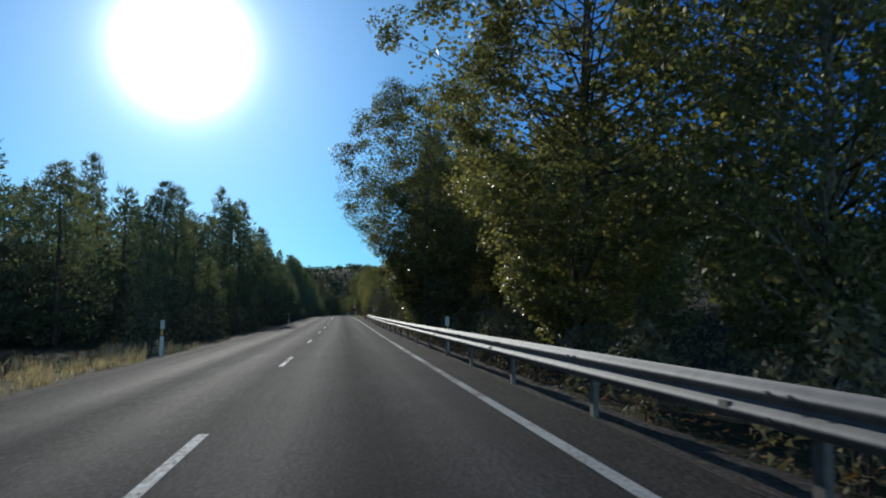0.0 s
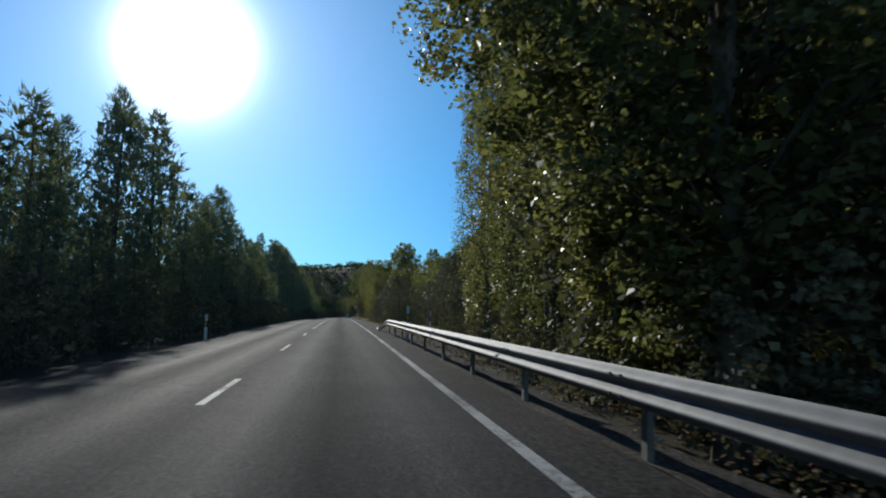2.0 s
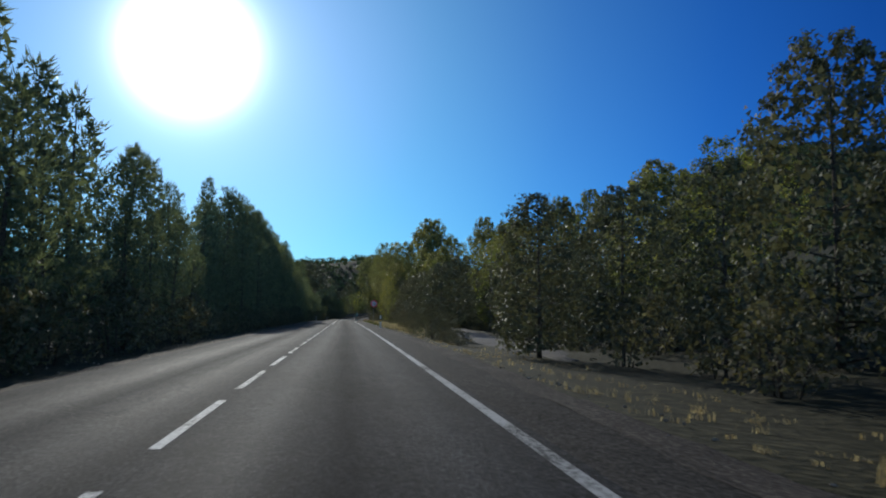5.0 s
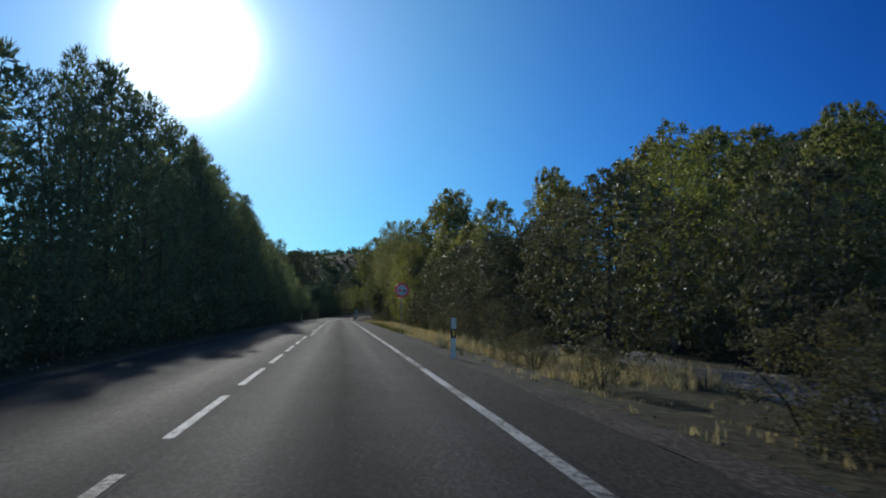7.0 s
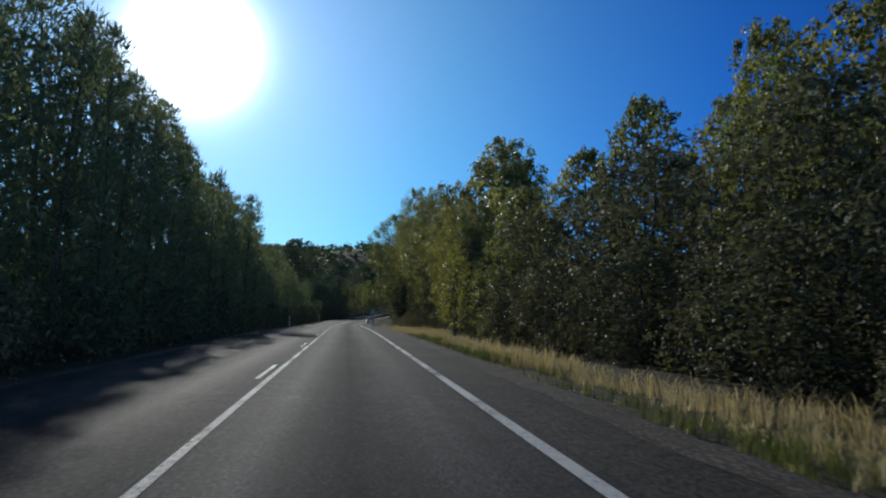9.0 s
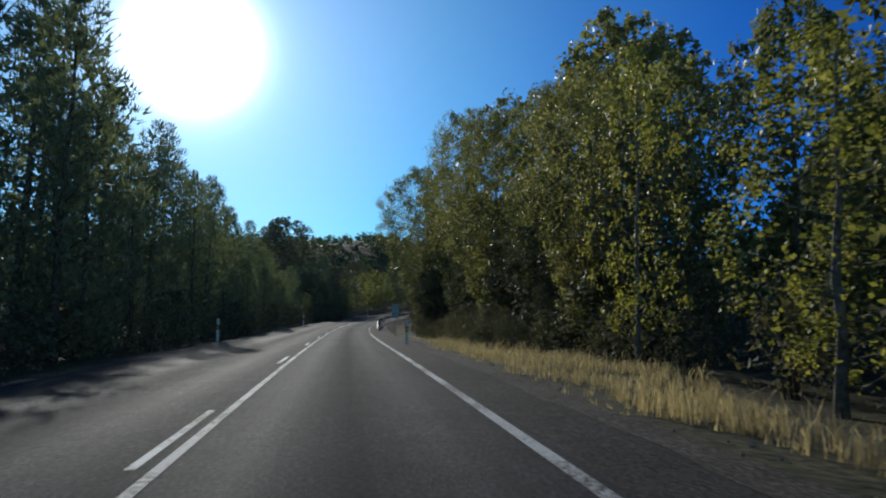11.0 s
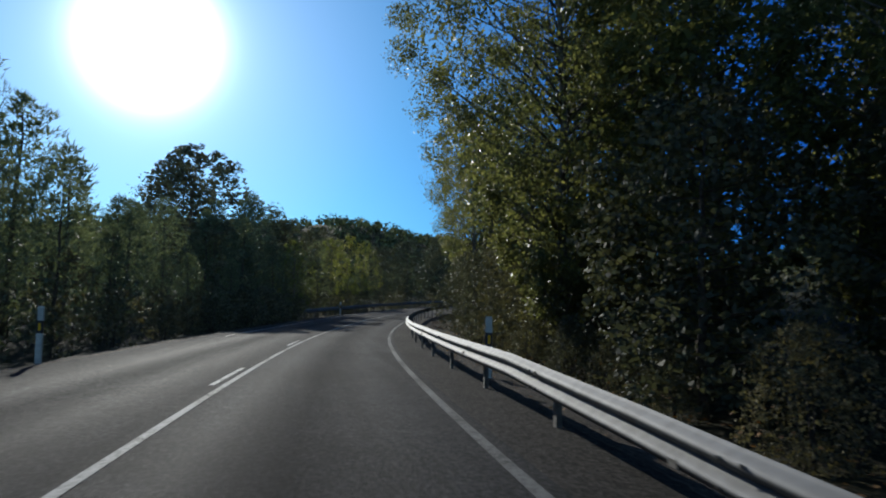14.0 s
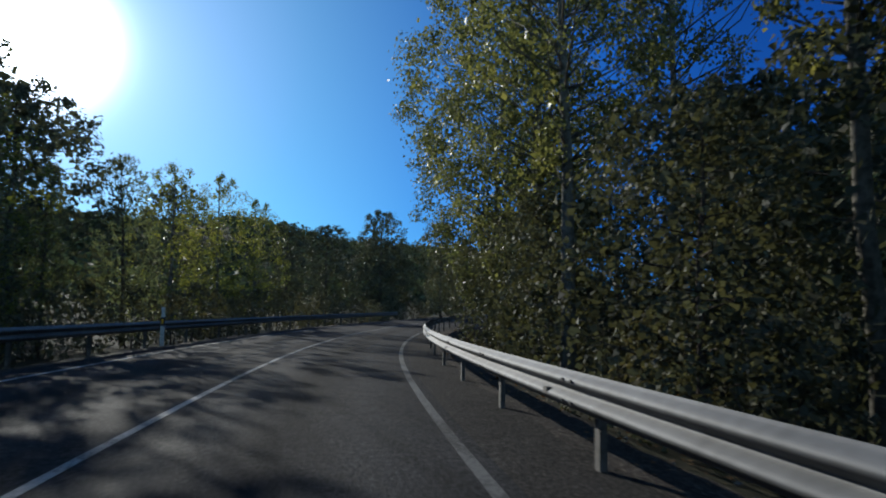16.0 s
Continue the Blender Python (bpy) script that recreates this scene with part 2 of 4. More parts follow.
def leafy(name, dark, mid, light, translucent=0.35, rough=0.42, gloss=0.12):
    m, nt, b = node_mat(name)
    geo = nt.nodes.new("ShaderNodeNewGeometry")
    col = ramp_node(nt, geo.outputs["Random Per Island"], [(0.0, dark), (0.55, mid), (1.0, light)])
    info = nt.nodes.new("ShaderNodeObjectInfo")
    tree = ramp_node(nt, info.outputs["Random"], [(0.0, (0.74, 0.78, 0.8)), (0.5, (1.0, 1.0, 0.98)), (1.0, (1.22, 1.12, 0.98))])
    c = mix_colour(nt, 1.0, col.outputs[0], tree.outputs[0], "MULTIPLY")
    bough = noise_node(nt, 0.55, 3.0, 0.6)
    tone = ramp_node(nt, bough.outputs["Fac"], [(0.32, (0.72, 0.76, 0.8)), (0.68, (1.25, 1.2, 1.05))])
    c = mix_colour(nt, 1.0, c, tone.outputs[0], "MULTIPLY")
    nt.links.new(c, b.inputs["Base Color"])
    b.inputs["Roughness"].default_value = rough
    b.inputs["Specular IOR Level"].default_value = gloss
    tr = nt.nodes.new("ShaderNodeBsdfTranslucent")
    warm = mix_colour(nt, 1.0, c, (1.5, 1.48, 0.85), "MULTIPLY")
    nt.links.new(warm, tr.inputs["Color"])
    mx = nt.nodes.new("ShaderNodeMixShader")
    mx.inputs[0].default_value = translucent
    nt.links.new(b.outputs[0], mx.inputs[1])
    nt.links.new(tr.outputs[0], mx.inputs[2])
    nt.links.new(mx.outputs[0], nt.nodes["Material Output"].inputs["Surface"])
    return m


def plain(name, c, rough, metal=0.0, wear=0.12, scale=9.0):
    m, nt, b = node_mat(name)
    n = noise_node(nt, scale, 5.0)
    r = ramp_node(nt, n.outputs["Fac"], [(0.3, tuple(v * (1 - wear) for v in c)), (0.7, tuple(min(1, v * (1 + wear * 0.5)) for v in c))])
    nt.links.new(r.outputs[0], b.inputs["Base Color"])
    b.inputs["Roughness"].default_value, b.inputs["Metallic"].default_value = rough, metal
    return m


ASPHALT = asphalt("asphalt", (0.026, 0.026, 0.028), 0.88, 0.037, True)
SHOULDER = asphalt("shoulder_asphalt", (0.04, 0.036, 0.032), 0.9, 0.026)


def worn_paint(name, low, high, worn=0.0):
    """Road paint broken up by wear; worn moves the share of bare asphalt."""
    m, nt, b = node_mat(name)
    n = noise_node(nt, 17.0, 6.0, 0.75)
    w = noise_node(nt, 0.45, 4.0)
    both = nt.nodes.new("ShaderNodeMath")
    both.operation = "MULTIPLY_ADD"
    both.inputs[1].default_value = 0.8
    nt.links.new(w.outputs["Fac"], both.inputs[0])
    nt.links.new(n.outputs["Fac"], both.inputs[2])
    k = 0.78 + worn
    r = ramp_node(nt, both.outputs[0], [(k, (0.03, 0.03, 0.031)), (k + 0.07, (low, low, low * 0.97)), (k + 0.22, (high, high, high * 0.96))])
    nt.links.new(r.outputs[0], b.inputs["Base Color"])
    b.inputs["Roughness"].default_value, b.inputs["Specular IOR Level"].default_value = 0.8, 0.08
    bump(nt, b, n.outputs["Fac"], 0.3, 0.004)
    return m


PAINT = worn_paint("road_paint", 0.2, 0.42)
EDGE_PAINT = worn_paint("edge_paint", 0.14, 0.3, -0.03)
FADED = worn_paint("faded_road_paint", 0.06, 0.12, 0.0)
TAR = speckled("bitumen_joint", [(0.35, (0.014, 0.014, 0.015)), (0.65, (0.03, 0.03, 0.031))], 12.0, 0.95)
TAR.node_tree.nodes["Principled BSDF"].inputs["Specular IOR Level"].default_value = 0.08
GRAVEL = speckled("verge_gravel", [(0.25, (0.016, 0.013, 0.011)), (0.5, (0.048, 0.04, 0.033)), (0.75, (0.16, 0.135, 0.112))], 19.0, 0.95, 0.5, 0.9, 0.05)
TRACK = speckled("pale_gravel", [(0.25, (0.05, 0.045, 0.04)), (0.5, (0.12, 0.108, 0.096)), (0.75, (0.24, 0.22, 0.2))], 14.0, 0.95, 0.3, 0.7, 0.04)
SOIL = speckled("soil_and_litter", [(0.25, (0.012, 0.013, 0.007)), (0.5, (0.032, 0.03, 0.016)), (0.75, (0.08, 0.068, 0.036))], 3.5, 0.95, 0.08, 0.8, 0.12)
STEEL = speckled("galvanised_steel", [(0.3, (0.09, 0.092, 0.094)), (0.6, (0.14, 0.143, 0.146))], 6.0, 0.74, 0.55, 0.08, 0.002, 0.3)
POST_STEEL = speckled("weathered_steel", [(0.3, (0.05, 0.045, 0.04)), (0.6, (0.11, 0.1, 0.09))], 9.0, 0.7, 0.9, 0.1, 0.002, 0.2)
BOLT = plain("dark_bolt", (0.06, 0.06, 0.06), 0.5, 0.8)
WHITE = plain("white_plastic", (0.42, 0.42, 0.4), 0.6, 0.0, 0.3)
BLACK = plain("black_band", (0.015, 0.015, 0.017), 0.5)
AMBER = plain("amber_reflector", (0.75, 0.4, 0.02), 0.25)
RED = plain("red_film", (0.5, 0.02, 0.03), 0.4)
SIGN_WHITE = plain("sign_white", (0.3, 0.3, 0.31), 0.5)
TEAL = plain("green_film", (0.05, 0.15, 0.135), 0.5)
GREY_POLE = plain("zinc_pole", (0.22, 0.21, 0.2), 0.55, 0.4, 0.3)
BARK = speckled("dark_bark", [(0.3, (0.025, 0.02, 0.016)), (0.65, (0.11, 0.09, 0.072))], 7.0, 0.95, 0.8, 0.9, 0.03)
PALE_BARK = speckled("pale_poplar_bark", [(0.3, (0.05, 0.046, 0.038)), (0.65, (0.15, 0.14, 0.115))], 6.0, 0.9, 0.8, 0.7, 0.02)
PINE_LEAF = leafy("pine_needles", (0.07, 0.088, 0.066), (0.1, 0.122, 0.086), (0.14, 0.16, 0.112), 0.4, 0.6, 0.06)
POPLAR_LEAF = leafy("poplar_leaves", (0.06, 0.066, 0.034), (0.103, 0.11, 0.053), (0.16, 0.162, 0.08), 0.56, 0.42, 0.1)
YOUNG_LEAF = leafy("yellow_green_leaves", (0.074, 0.085, 0.028), (0.13, 0.142, 0.042), (0.2, 0.196, 0.066), 0.5, 0.45, 0.07)
OAK_LEAF = leafy("oak_leaves", (0.06, 0.063, 0.047), (0.085, 0.087, 0.063), (0.115, 0.115, 0.078), 0.22, 0.6, 0.035)
SHRUB_LEAF = leafy("shrub_leaves", (0.064, 0.063, 0.047), (0.096, 0.093, 0.066), (0.14, 0.134, 0.094), 0.22, 0.65, 0.03)
DRY_GRASS = leafy("dry_grass_blades", (0.16, 0.118, 0.08), (0.33, 0.258, 0.185), (0.55, 0.46, 0.36), 0.35, 0.8, 0.05)
GREEN_GRASS = leafy("green_grass_blades", (0.045, 0.055, 0.02), (0.08, 0.095, 0.034), (0.13, 0.135, 0.055), 0.28, 0.6, 0.06)
FAR_LEAF = leafy("far_wood_leaves", (0.034, 0.044, 0.026), (0.056, 0.07, 0.04), (0.09, 0.1, 0.06), 0.2, 0.7, 0.04)
LITTER = leafy("fallen_leaves", (0.06, 0.03, 0.015), (0.15, 0.075, 0.03), (0.28, 0.16, 0.07), 0.2, 0.7)
STONE = speckled("grey_stone", [(0.3, (0.1, 0.085, 0.07)), (0.65, (0.27, 0.23, 0.185))], 9.0, 0.9)


# ---- mesh helpers ----
def mesh_from(name, verts, faces, material, smooth_shading=False):
    me = bpy.data.meshes.new(name)
    me.from_pydata([tuple(v) for v in verts], [], [tuple(f) for f in faces])
    me.materials.append(material)
    if smooth_shading:
        me.polygons.foreach_set("use_smooth", [True] * len(me.polygons))
    me.update()
    return me


def quads_mesh(name, verts, material, k=4):
    """A mesh of loose faces of k corners from an array of k n points."""
    n = len(verts) // k
    me = bpy.data.meshes.new(name)
    me.vertices.add(k * n)
    me.vertices.foreach_set("co", np.ascontiguousarray(verts, np.float32).ravel())
    me.loops.add(k * n)
    me.loops.foreach_set("vertex_index", np.arange(k * n, dtype=np.int32))
    me.polygons.add(n)
    me.polygons.foreach_set("loop_start", np.arange(0, k * n, k, dtype=np.int32))
    me.polygons.foreach_set("loop_total", np.full(n, k, np.int32))
    me.materials.append(material)
    me.update(calc_edges=True)
    return me


def part_mesh(name, me, parent, label=""):
    ob = new(name, me)
    ob.parent = parent
    return tagged(ob, label)


def part(name, bm, material, parent, label=""):
    me = bpy.data.meshes.new(name)
    bm.to_mesh(me)
    bm.free()
    me.materials.append(material)
    return part_mesh(name, me, parent, label)


def box(bm, cx, cy, cz, sx, sy, sz, bevel=0.0):
    r = bmesh.ops.create_cube(bm, size=1.0, matrix=Matrix.Translation((cx, cy, cz)) @ Matrix.Diagonal((sx, sy, sz, 1)))
    if bevel:
        vs = set(r["verts"])
        es = [e for e in bm.edges if e.verts[0] in vs and e.verts[1] in vs]
        bmesh.ops.bevel(bm, geom=es, offset=bevel, segments=2, affect="EDGES")
    return bm


def tube(bm, pts, radii, sides=7):
    """A tapered tube through the points."""
    rings = []
    for i, p in enumerate(pts):
        d = (Vector(pts[min(i + 1, len(pts) - 1)]) - Vector(pts[max(i - 1, 0)])).normalized()
        u = d.orthogonal().normalized()
        v = d.cross(u)
        rings.append([bm.verts.new(Vector(p) + float(radii[i]) * (math.cos(2 * math.pi * k / sides) * u + math.sin(2 * math.pi * k / sides) * v)) for k in range(sides)])
    for a, b in zip(rings, rings[1:]):
        for k in range(sides):
            bm.faces.new((a[k], a[(k + 1) % sides], b[(k + 1) % sides], b[k]))
    bm.faces.new(rings[-1])
    bm.faces.new(list(reversed(rings[0])))
    return rings


def ribbon(s0, s1, step, offs, lift, thickness=0.0):
    """Points and faces of a strip that follows the road; offs: offsets, or a function of s that gives them."""
    n = max(2, int((s1 - s0) / step) + 1)
    sv = np.linspace(s0, s1, n)
    verts, faces = [], []
    k = 0
    for i, s in enumerate(sv):
        oo = offs(s) if callable(offs) else offs
        k = len(oo)
        for o in oo:
            verts.append(at(s, o, lift))
        if i:
            a, b = (i - 1) * k, i * k
            for j in range(k - 1):
                faces.append((a + j, a + j + 1, b + j + 1, b + j))
    if thickness:
        m = len(verts)
        verts += [v - Vector((0, 0, thickness)) for v in verts]
        for j in range(n - 1):
            a, b = j * k, (j + 1) * k
            faces.append((b, a, a + m, b + m))
            faces.append((a + k - 1, b + k - 1, b + k - 1 + m, a + k - 1 + m))
        for r in (0, (n - 1) * k):
            for j in range(k - 1):
                f = (r + j + 1, r + j, r + j + m, r + j + 1 + m)
                faces.append(f if r == 0 else tuple(reversed(f)))
    return verts, faces


# ---- ground, road ----
def axis(lo, hi, step, far, growth=1.22):
    a = list(np.arange(lo, hi + 0.01, step))
    d, v = step, hi
    while v < far:
        d *= growth
        v += d
        a.append(v)
    d, v = step, lo
    while v > -far:
        d *= growth
        v -= d
        a.insert(0, v)
    return np.array(a)


def build_ground():
    xs, ys = axis(-70, 190, 2.5, 2400), axis(-40, 640, 3.5, 2600)
    gx, gy = np.meshgrid(xs, ys)
    gz = land(gx.ravel(), gy.ravel())
    verts = np.stack([gx.ravel(), gy.ravel(), gz], 1)
    nx, ny = len(xs), len(ys)
    idx = np.arange(nx * ny).reshape(ny, nx)
    f = np.stack([idx[:-1, :-1], idx[:-1, 1:], idx[1:, 1:], idx[1:, :-1]], -1).reshape(-1, 4)
    me = bpy.data.meshes.new("ground")
    me.from_pydata(verts.tolist(), [], f.tolist())
    me.polygons.foreach_set("use_smooth", [True] * len(me.polygons))
    me.materials.append(SOIL)
    tagged(new("ground", me), "brown soil with dry litter and rising wooded hills", "ground", kind="structure")


def left_edge(s):
    return np.interp(s, [-60, 120, 200, 300, 600], [-3.75, -3.75, -3.9, -4.1, -4.1])


def right_edge(s):
    return np.interp(s, [-60, 90, 130, 600], [4.25, 4.25, 4.55, 4.55])


def build_road():
    cols = 4
    v, f = ribbon(S_MIN, S_MAX, 1.0, lambda s: [left_edge(s), 0.0, 1.7, LANE + 0.2], 0.0, 0.12)
    me = mesh_from("road", v, f, ASPHALT, False)
    att = me.attributes.new("across", "FLOAT", "POINT")
    n = len(v) // 2
    offs = []
    for k in range(n):
        offs.append((-4.0, 0.0, 1.7, LANE + 0.2)[k % cols])
    att.data.foreach_set("value", np.array(offs + offs, np.float32))
    tagged(new("road", me), "dark grey two-lane asphalt road with worn surface", "road", kind="structure")
    v, f = ribbon(S_MIN, S_MAX, 1.0, lambda s: [LANE + 0.2, right_edge(s)], -0.004, 0.1)
    tagged(new("shoulder", mesh_from("shoulder", v, f, SHOULDER)), "narrow grey asphalt shoulder beside the lane", "road shoulder", kind="structure")
    rnd = random.Random(3)

    def right_verge(s):
        w = 0.12 * math.sin(s * 0.9) + 0.08 * math.sin(s * 2.3)
        return [right_edge(s) - 0.05 + 0.35 * w, right_edge(s) + 0.6, right_edge(s) + 1.3 + w]

    def left_verge(s):
        w = 0.14 * math.sin(s * 0.8) + 0.08 * math.sin(s * 2.1)
        return [left_edge(s) - 1.2 + w, left_edge(s) - 0.5, left_edge(s) + 0.05 + 0.3 * w]

    for fn, side in ((right_verge, "gravel_verge"), (left_verge, "gravel_verge")):
        v, f = ribbon(S_MIN, 480, 0.5, fn, 0.0)
        out = []
        for i, p in enumerate(v):
            k = i % 3
            edge = (2 - k) if fn is left_verge else k
            dz = (0.001, -0.03, -0.4)[edge] + (rnd.uniform(-0.03, 0.03) if edge else 0)
            out.append(p + Vector((0, 0, dz)))
        tagged(new(side, mesh_from(side, out, f, GRAVEL, True)), "strip of dark gravel along the asphalt edge", "verge", kind="structure")


def line(name, s0, s1, o, w, parent, label="", paint=None):
    v, f = ribbon(s0, s1, 0.9, [o - w / 2, o + w / 2], 0.006)
    me = mesh_from(name, v, f, paint or PAINT)
    return part_mesh(name, me, parent, label)


def build_lines():
    edge = tagged(new("edge_line"), "worn continuous white edge line on the asphalt", "road marking", "edge lines", "structure")
    line("stripe", -30, 300, LANE, 0.15, edge, "", EDGE_PAINT)
    line("stripe", 300, 470, LANE, 0.12, edge, "almost worn away", FADED)
    edge2 = tagged(new("edge_line"), "faded continuous white edge line on the far lane", "road marking", "edge lines", "structure")
    line("stripe", 345, 470, -LANE, 0.11, edge2, "", EDGE_PAINT)
    centre = tagged(new("centre_line"), "worn white broken and continuous centre line", "road marking", kind="structure")
    for k in range(-3, 8):
        s = 3.957 + 12.5 * k
        line("dash", s, s + 3.5, 0.0, 0.11, centre)
    s = 142.829 - 5 * 9
    while s < 142.829 + 5 * 10:
        line("dash", s, s + 3.5, 0.0, 0.11, centre)
        s += 5.0
    for k in range(0, 12):
        s = 213.816 + 12.5 * (k - 1)
        line("dash", s, s + 3.5, -0.03, 0.09, centre)
    v, f = ribbon(10, 300, 1.5, lambda s: [0.085 + 0.015 * math.sin(s * 0.7), 0.105 + 0.015 * math.sin(s * 0.7) + 0.008 * math.sin(s * 2.1)], 0.003)
    tagged(new("tar_joint", mesh_from("tar_joint", v, f, TAR)), "dark tar joint along the middle of the road", "road joint", kind="structure")
    line("solid_stripe", 192.3, 470, 0.18, 0.1, centre, "", EDGE_PAINT)


build_ground()
build_road()
build_lines()


# ---- guard rails ----
def w_profile(n=27):
    """The beam's cross-section: two rounded ridges with a valley between."""
    pts = []
    for i in range(n):
        z = 0.155 - 0.31 * i / (n - 1)
        pts.append((0.083 * (0.5 - 0.5 * math.cos(2 * math.pi * (z + 0.155) / 0.155)) ** 0.75, z))
    return pts


W_PROFILE = w_profile()


def beam(parent, s0, s1, o, z_of, side):
    """One W-beam; side -1: its face looks left, 1: right."""
    n = 4
    verts, faces = [], []
    k = len(W_PROFILE)
    for layer in (0.0, 0.005):
        for i in range(n):
            s = s0 + (s1 - s0) * i / (n - 1)
            for p, z in W_PROFILE:
                zz, squeeze = z_of(s)
                verts.append(at(s, o + side * (p - layer), zz + z * squeeze))
    m = n * k
    rims = []
    for i in range(n - 1):
        for j in range(k - 1):
            a = (i * k + j, i * k + j + 1, (i + 1) * k + j + 1, (i + 1) * k + j)
            faces += [a, tuple(reversed([q + m for q in a]))]
        for j in (0, k - 1):
            rims.append((i * k + j, (i + 1) * k + j, (i + 1) * k + j + m, i * k + j + m))
    for i in (0, n - 1):
        for j in range(k - 1):
            rims.append((i * k + j, i * k + j + 1, i * k + j + 1 + m, i * k + j + m))
    for f in rims:                      # the cut edges keep corners of their own, so that they stay crisp
        faces.append(tuple(range(len(verts), len(verts) + 4)))
        verts += [verts[q] for q in f]
    return part_mesh("beam", mesh_from("beam", verts, faces, STEEL, True), parent)


def post_mesh():
    bm = bmesh.new()
    # open channel: web and two flanges
    box(bm, 0.0, 0.0, 0.1, 0.006, 0.12, 1.2)
    box(bm, 0.03, 0.058, 0.1, 0.06, 0.006, 1.2)
    box(bm, 0.03, -0.058, 0.1, 0.06, 0.006, 1.2)
    me = bpy.data.meshes.new("post")
    bm.to_mesh(me)
    bm.free()
    me.materials.append(POST_STEEL)
    return me


def spacer_mesh():
    bm = bmesh.new()
    box(bm, 0, 0, 0, 0.13, 0.15, 0.17, 0.012)
    me = bpy.data.meshes.new("spacer")
    bm.to_mesh(me)
    bm.free()
    me.materials.append(POST_STEEL)
    return me


def bolt_mesh():
    bm = bmesh.new()
    bmesh.ops.create_cone(bm, cap_ends=True, segments=6, radius1=0.017, radius2=0.012, depth=0.02, matrix=Matrix.Rotation(radians(90), 4, "Y"))
    me = bpy.data.meshes.new("bolt")
    bm.to_mesh(me)
    bm.free()
    me.materials.append(BOLT)
    return me


POST, SPACER, BOLT_ME = post_mesh(), spacer_mesh(), bolt_mesh()


def guard_rail(label, first_post, spacing, count, o_face, side, z_of, o_shift=None):
    rail = tagged(new("guard_rail"), label, "guard rail", "guard rails")
    bend = o_shift or (lambda s: 0.0)
    for i in range(count):
        s = first_post + spacing * i
        o = o_face + bend(s)
        z, sq = z_of(s)
        beam(rail, s, s + spacing + 0.06, o, z_of, side)
        if z > 0.25:
            p = part_mesh("post", POST, rail)
            p.matrix_basis = turned(s, o - side * 0.17, z - 0.62)
            sp = part_mesh("spacer", SPACER, rail)
            sp.matrix_basis = turned(s, o - side * 0.075, z)
        if i % 2:
            cl = part_mesh("joint_clip", SPACER, rail)
            cl.matrix_basis = turned(s + 0.7, o + side * 0.045, z - 0.06) @ Matrix.Diagonal((0.6, 1.0, 0.35, 1))
        for dz in (0.085, -0.085):
            for ds in (-0.12, 0.12):
                b = part_mesh("bolt", BOLT_ME, rail)
                b.matrix_basis = turned(s + ds, o + side * 0.09, z + dz * sq)
    return rail


def rail_one_height(s):
    u = float(smooth(81, 92.5, np.array(s)))
    return 0.63 * (1 - u) + 0.06 * u, 1.0 - 0.45 * u


guard_rail("galvanised steel guard rail whose end dips into the ground", 29.5 - 4.2 * 11, 4.2, 26, 4.12, -1, rail_one_height)
guard_rail("galvanised steel guard rail round the bend, sloping to a low end", 313.9, 4.07, 30, 4.15, -1,
           lambda s: (float(np.interp(s, [313.9, 317, 319, 323.5, 335], [0.2, 0.3, 0.4, 0.56, 0.63])), 1.0))
guard_rail("galvanised steel guard rail in shade across the road", 373.0, 4.07, 15, -4.75, 1, lambda s: (0.63, 1.0))


# ---- roadside posts and signs ----
def delineator(s, o, label, height=1.05):
    """A white edge post with a slanted top, a black band and a reflector."""
    ob = tagged(new("edge_post"), label, "edge post", "edge posts")
    ob.matrix_basis = turned(s, o, -0.1)

    def prism(z0, z1, slant=0.0, grow=0.0):
        bm = bmesh.new()
        prof = [(-0.07 - grow, -0.02), (-0.055, -0.05 - grow), (0.055, -0.05 - grow), (0.07 + grow, -0.02), (0.05, 0.05 + grow), (-0.05, 0.05 + grow)]
        lo = [bm.verts.new((x, y, z0)) for x, y in prof]
        hi = [bm.verts.new((x, y, z1 + slant * (0.05 - y))) for x, y in prof]
        bm.faces.new(list(reversed(lo)))
        bm.faces.new(hi)
        for k in range(6):
            bm.faces.new((lo[k], lo[(k + 1) % 6], hi[(k + 1) % 6], hi[k]))
        return bm

    part("lower_shaft", prism(-0.7, height * 0.62), WHITE, ob)
    band = part("band", prism(height * 0.62, height * 0.86, 0, 0.002), BLACK, ob, "black band")
    part("head", prism(height * 0.86, height + 0.1, 0.5), WHITE, ob)
    bm = bmesh.new()
    box(bm, 0, -0.056, height * 0.74, 0.05, 0.01, 0.16, 0.004)
    part("reflector", bm, AMBER, band, "amber reflector")
    return ob


delineator(24.0, 4.75, "white edge post with black band behind the guard rail")
delineator(76.0, 4.56, "white edge post with black band and amber reflector behind rail", 1.4)
delineator(90.4, 7.3, "white edge post with black band before dry grass", 1.2)
delineator(175.4, 4.6, "white edge post with black band beside dry grass")
delineator(279.0, 4.4, "white edge post with black band on gravel verge")
delineator(328.0, 4.75, "white edge post standing behind the curved guard rail", 1.1)
delineator(26.0, -4.75, "white edge post in dry grass across the road")
delineator(78.0, -4.2, "white edge post in shade across the road")
delineator(283.0, -4.7, "white edge post in pine shade across the road")
delineator(331.0, -4.5, "sunlit white edge post across the road", 1.15)
delineator(385.5, -4.45, "white edge post before the shaded guard rail", 1.2)


def disc(r, depth, y, z, x=0.0):
    bm = bmesh.new()
    bmesh.ops.create_cone(bm, cap_ends=True, segments=48, radius1=r, radius2=r, depth=depth,
                          matrix=Matrix.Translation((x, y, z)) @ Matrix.Rotation(radians(90), 4, "X"))
    return bm


